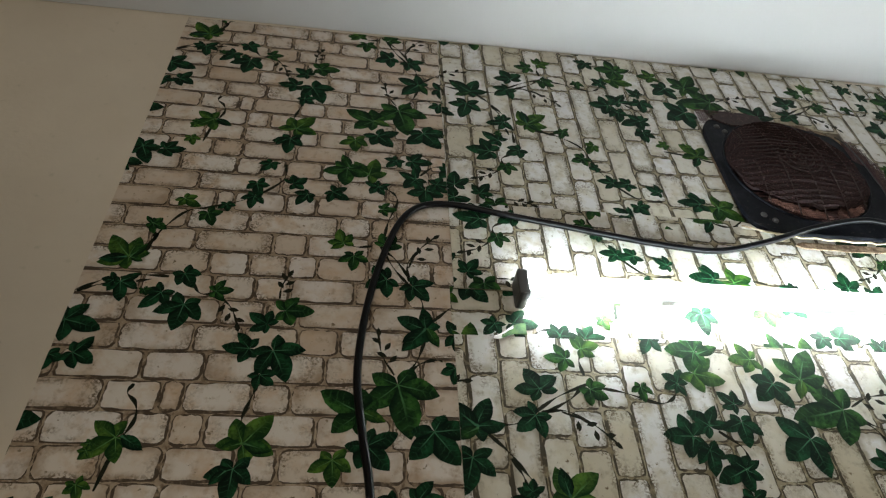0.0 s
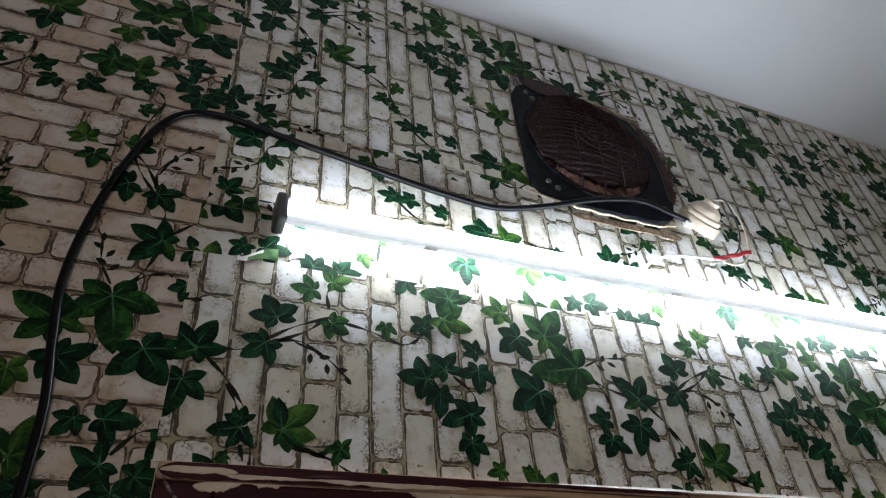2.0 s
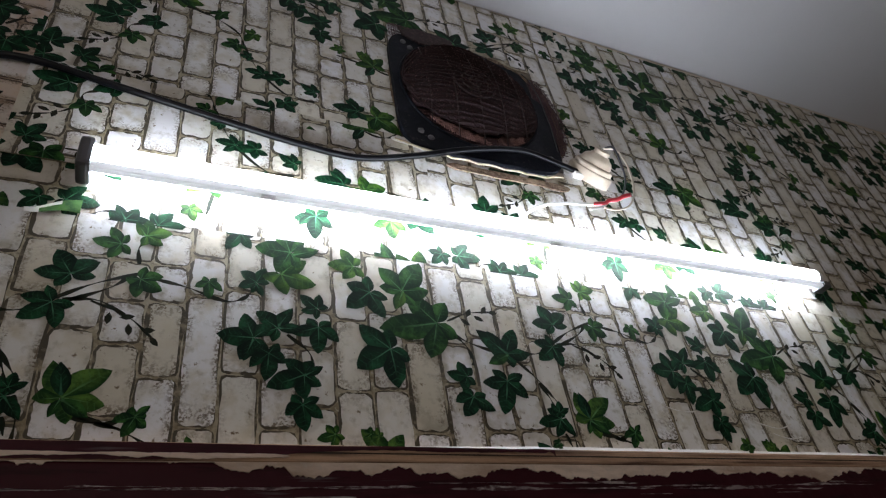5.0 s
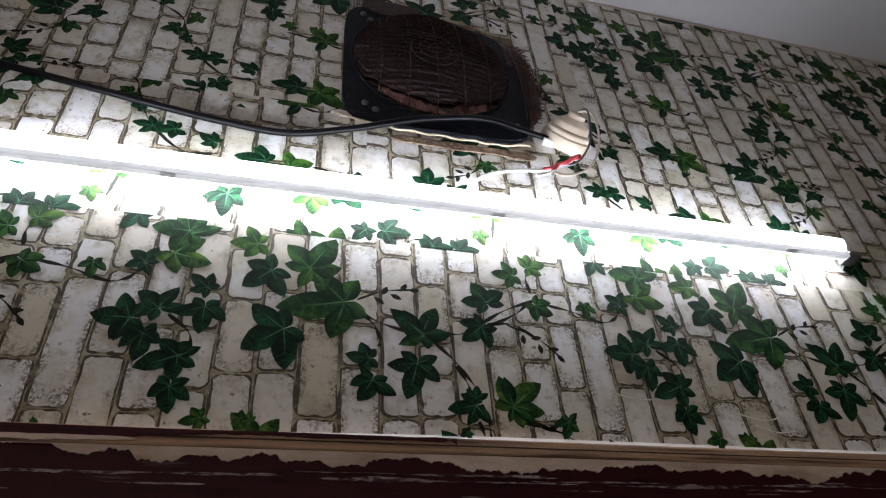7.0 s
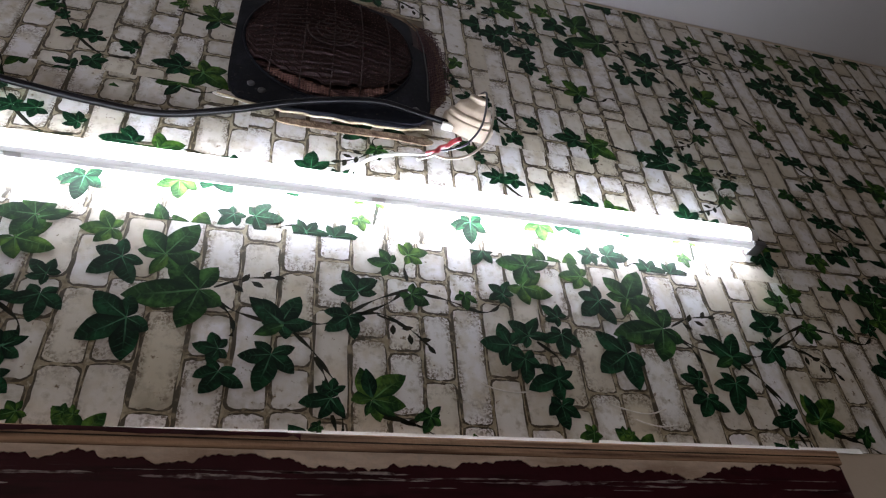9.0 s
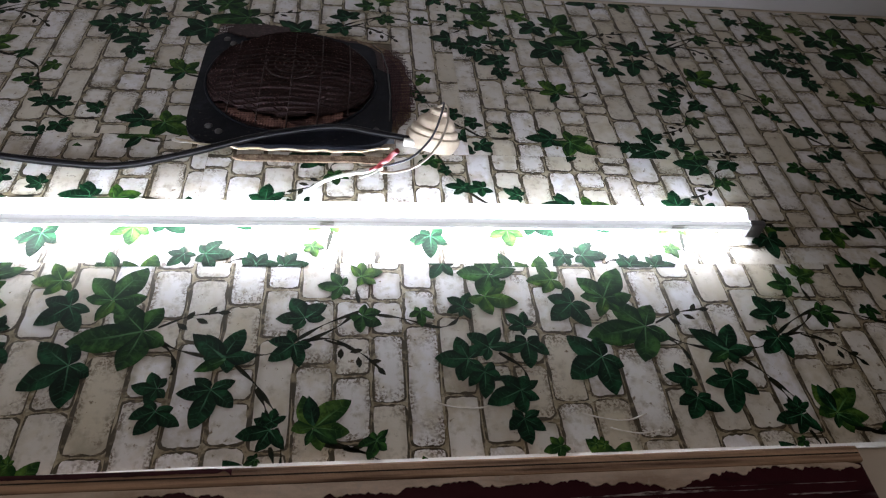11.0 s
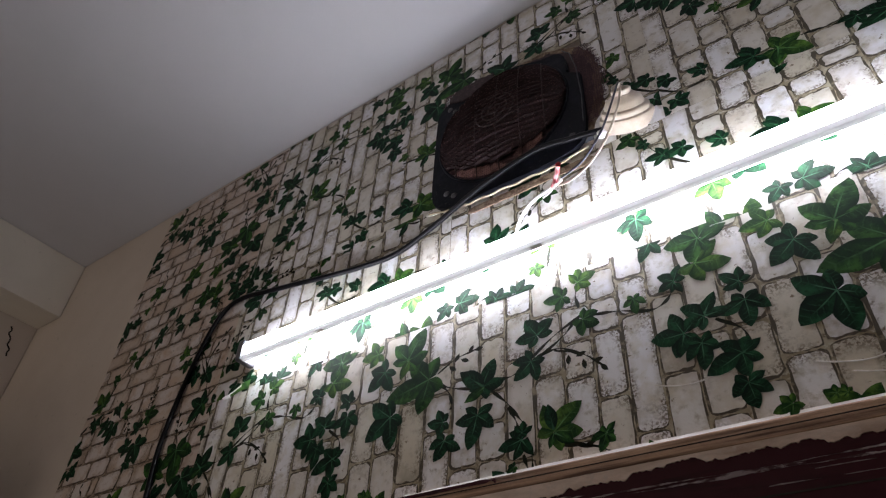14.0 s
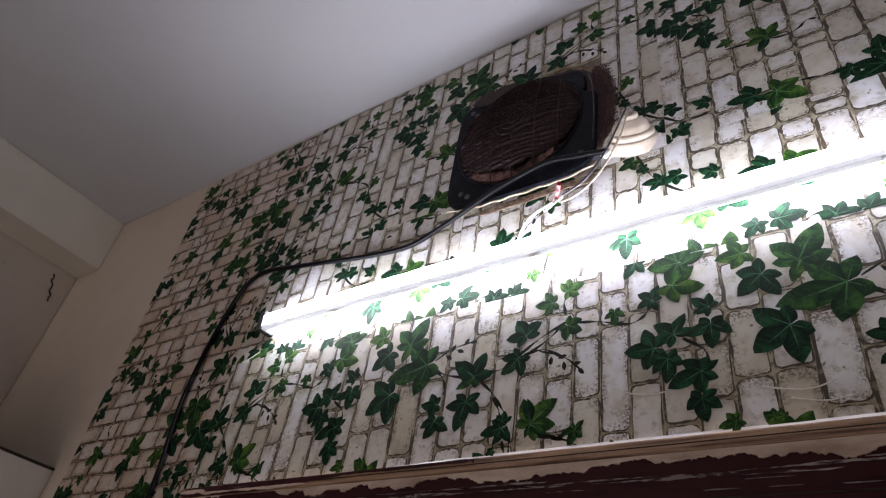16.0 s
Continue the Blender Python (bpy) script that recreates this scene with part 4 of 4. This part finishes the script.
part("wire", tube_along([(0.880, -0.050, 2.731), (0.884, -0.066, 2.716), (0.872, -0.078, 2.660), (0.856, -0.085, 2.610), (0.830, -0.088, 2.568), (0.806, -0.088, 2.553), (0.790, -0.086, 2.550)], 0.0016, 8, 6), WIRE_DARK, wires, "blue-black wire")
part("wire", tube_along([(0.878, -0.050, 2.729), (0.888, -0.068, 2.708), (0.882, -0.080, 2.650), (0.863, -0.088, 2.590), (0.836, -0.092, 2.548), (0.806, -0.092, 2.532), (0.786, -0.088, 2.536)], 0.0017, 8, 6), WIRE_TAN, wires, "tan wire")
part("wire", tube_along([(0.790, -0.085, 2.548), (0.770, -0.080, 2.546), (0.740, -0.064, 2.556), (0.712, -0.046, 2.562), (0.690, -0.030, 2.556), (0.680, -0.022, 2.541)], 0.0024, 8, 6), WIRE_WHITE, wires, "white wire")
part("wire", tube_along([(0.786, -0.094, 2.5360), (0.780, -0.090, 2.5345), (0.770, -0.086, 2.5325), (0.760, -0.085, 2.5285)], 0.0017, 8, 6), WIRE_WHITE, wires, "short bare white wire end")
part("tape", tube_along([(0.775, -0.082, 2.5455), (0.7785, -0.0866, 2.5430), (0.784, -0.094, 2.5385), (0.7885, -0.1005, 2.5395), (0.795, -0.110, 2.5345), (0.800, -0.118, 2.5345), (0.806, -0.127, 2.5310)], 0.0035, 7, 5), RED_TAPE, wires, "ragged red insulating tape")

# ---- door frame under the wallpaper ----
door = tagged(new("door_frame"), "maroon painted wooden door frame with peeling paint", "door frame", kind="structure")
part("head", box(0.06, 1.297, -0.012, 0.12, 2.05, 2.1705, bevel=0.003), MAROON, door)
part("jamb", box(0.006, 0.06, -0.012, 0.12, 0, 2.1705, bevel=0.003), MAROON, door)
part("jamb", box(1.24, 1.297, -0.0115, 0.12, 0, 2.049, bevel=0.003), MAROON, door)
part("chipped_paint", ragged_plate(0.007, 0.640, 2.1708, 2.1872, -0.0141, 0.0008, 4.6, 0.0022, 300, top=0.0008, lift=lambda x: 0.0128 * min(1.0, max(0.0, (x - 0.20) / 0.25))), MAROON, door, "remains of maroon paint")
part("old_paint", ragged_plate(0.008, 0.080, 2.1745, 2.1835, -0.0150, 0.0008, 8.1, 0.004, 60, top=0.0010), PEEL, door, "peeled beige undercoat")
part("old_paint", ragged_plate(0.070, 0.330, 2.1735, 2.1770, -0.0150, 0.0008, 5.7, 0.0045, 120, top=0.0020), PEEL, door, "peeled beige undercoat")
part("top_board", box(0.006, 1.299, -0.014, -0.001, 2.1705, 2.1885, bevel=0.002), WOOD, door, "bare weathered wooden board")
part("board_joint", box(0.33, 1.297, -0.0145, -0.0142, 2.1790, 2.1804), DARK_GAP, door, "dark gap in the board")
part("old_paint", ragged_plate(0.04, 1.292, 2.1605, 2.1700, -0.0122, 0.0016, 3.3, 0.016, 900, top=0.0003, lift=lambda x: float(np.interp(x, (0.055, 0.085, 0.25, 0.34, 0.42, 0.52), (0.0, 0.016, 0.016, 0.004, 0.004, 0.0)))), PEEL, door, "peeled beige undercoat")
part("panel", box(0.06, 1.24, 0.03, 0.07, 0.01, 2.05), MAROON, door, "maroon door leaf")

# lower edge of the paper, curling off the wall over the door
bm = bmesh.new()
rows = []
for i in range(121):
    x = 0.36 + 0.99 * i / 120
    w = min(1.0, 0.1 + (x - 0.36) / 0.22) * (1 + 0.35 * noise.noise((x * 14, 0.5, 2)) + 0.2 * noise.noise((x * 50, 0.5, 4)))
    r = min(1.0, 0.04 + (x - 0.36) / 0.30)
    rows.append([bm.verts.new((x, y * (w if k > 1 else 1), 2.1912 + (z - 2.1912) * r)) for k, (y, z) in enumerate(((-0.0022, 2.1965), (-0.0030, 2.1930), (-0.0040, 2.1905), (-0.0054, 2.1892), (-0.0054, 2.1888), (-0.0040, 2.1900), (-0.0022, 2.1925)))])
for a, b in zip(rows, rows[1:]):
    for k in range(6):
        bm.faces.new((a[k], b[k], b[k + 1], a[k + 1]))
bmesh.ops.recalc_face_normals(bm, faces=bm.faces)
part("curled_edge", bm, BACKING, LOWER_PAPER, "white curling lower edge of the paper")

# creases where the paper has puckered
for pts in (((0.842, 2.260), (0.860, 2.254), (0.878, 2.251), (0.897, 2.252), (0.917, 2.255)), ((1.004, 2.242), (1.024, 2.236), (1.044, 2.232), (1.060, 2.233), (1.079, 2.239)), ((1.032, 2.224), (1.048, 2.219), (1.068, 2.216), (1.088, 2.219))):
    part("crease", tube_along([(x, -0.0008, z) for x, z in pts], 0.0016, 10, 5), CREASE, LOWER_PAPER, "pale crease in the paper")

# corner of the band of paper that has come off the wall at the tube's end
bm = bmesh.new()
grid = []
for i in range(9):
    u = i / 8
    grid.append([bm.verts.new((0.100 - 0.050 * u, -0.003 - 0.012 * u * u - 0.004 * v * u, 2.455 + (0.020 - 0.018 * u) * v + 0.004 * math.sin(u * 5) - 0.012 * u)) for v in (0, 0.33, 0.66, 1)])
for k, (a, b) in enumerate(zip(grid, grid[1:])):
    for n in range(3):
        f = bm.faces.new((a[n], b[n], b[n + 1], a[n + 1]))
        f.material_index, f.smooth = int(k > 5 or (n == 2 and k > 2)), True
part("loose_corner", bm, [LEAF_LOOSE, BACKING], BAND_PAPER, "curled corner of the paper with a green leaf")

# pale scratches in the paint of the door frame
SCRATCH = material("scratched_paint", (0.26, 0.21, 0.22), 0.7, spots=[(40, 0.46, 0.62, (0.42, 0.37, 0.37), (0.5, 1, 1)), (150, 0.46, 0.58, (0.05, 0.016, 0.022), (0.35, 1, 1))])
rng = random.Random(4)
for level, spread, gap, deep in ((2.1475, 0.0030, 0.25, 0.0020), (2.1440, 0.0050, 0.8, 0.0030), (2.1300, 0.0060, 3.5, 0.0012)):
    x = 0.08
    while x < 1.22:
        w = rng.uniform(0.06, 0.30) if gap < 1 else rng.uniform(0.03, 0.08)
        z = level + rng.uniform(-spread, spread)
        part("scratch", ragged_plate(x, min(x + w, 1.28), z, z + rng.uniform(0.0002, 0.0010), -0.0121, 0.0004, x * 37 + level, deep, 60 + int(900 * w), top=deep), SCRATCH, door, "pale scratch in the paint")
        x += w * rng.uniform(0.4, 0.9 + gap)
# joints of the moulding under the head
part("moulding_joint", box(0.062, 0.812, -0.0126, -0.0118, 2.1172, 2.1190), DARK_GAP, door, "dark joint in the moulding")
part("moulding_joint", box(0.892, 1.238, -0.0126, -0.0118, 2.1172, 2.1190), DARK_GAP, door, "dark joint in the moulding")
part("moulding_block", box(0.822, 0.884, -0.0150, -0.0100, 2.0600, 2.1205, bevel=0.0015), MAROON, door)
part("scratch", tube_along([(0.010, -0.0128, 2.176), (0.022, -0.0122, 2.158), (0.036, -0.0122, 2.144), (0.058, -0.0122, 2.122)], 0.0017, 6, 6), SCRATCH, door, "pale crack at the mitred corner")
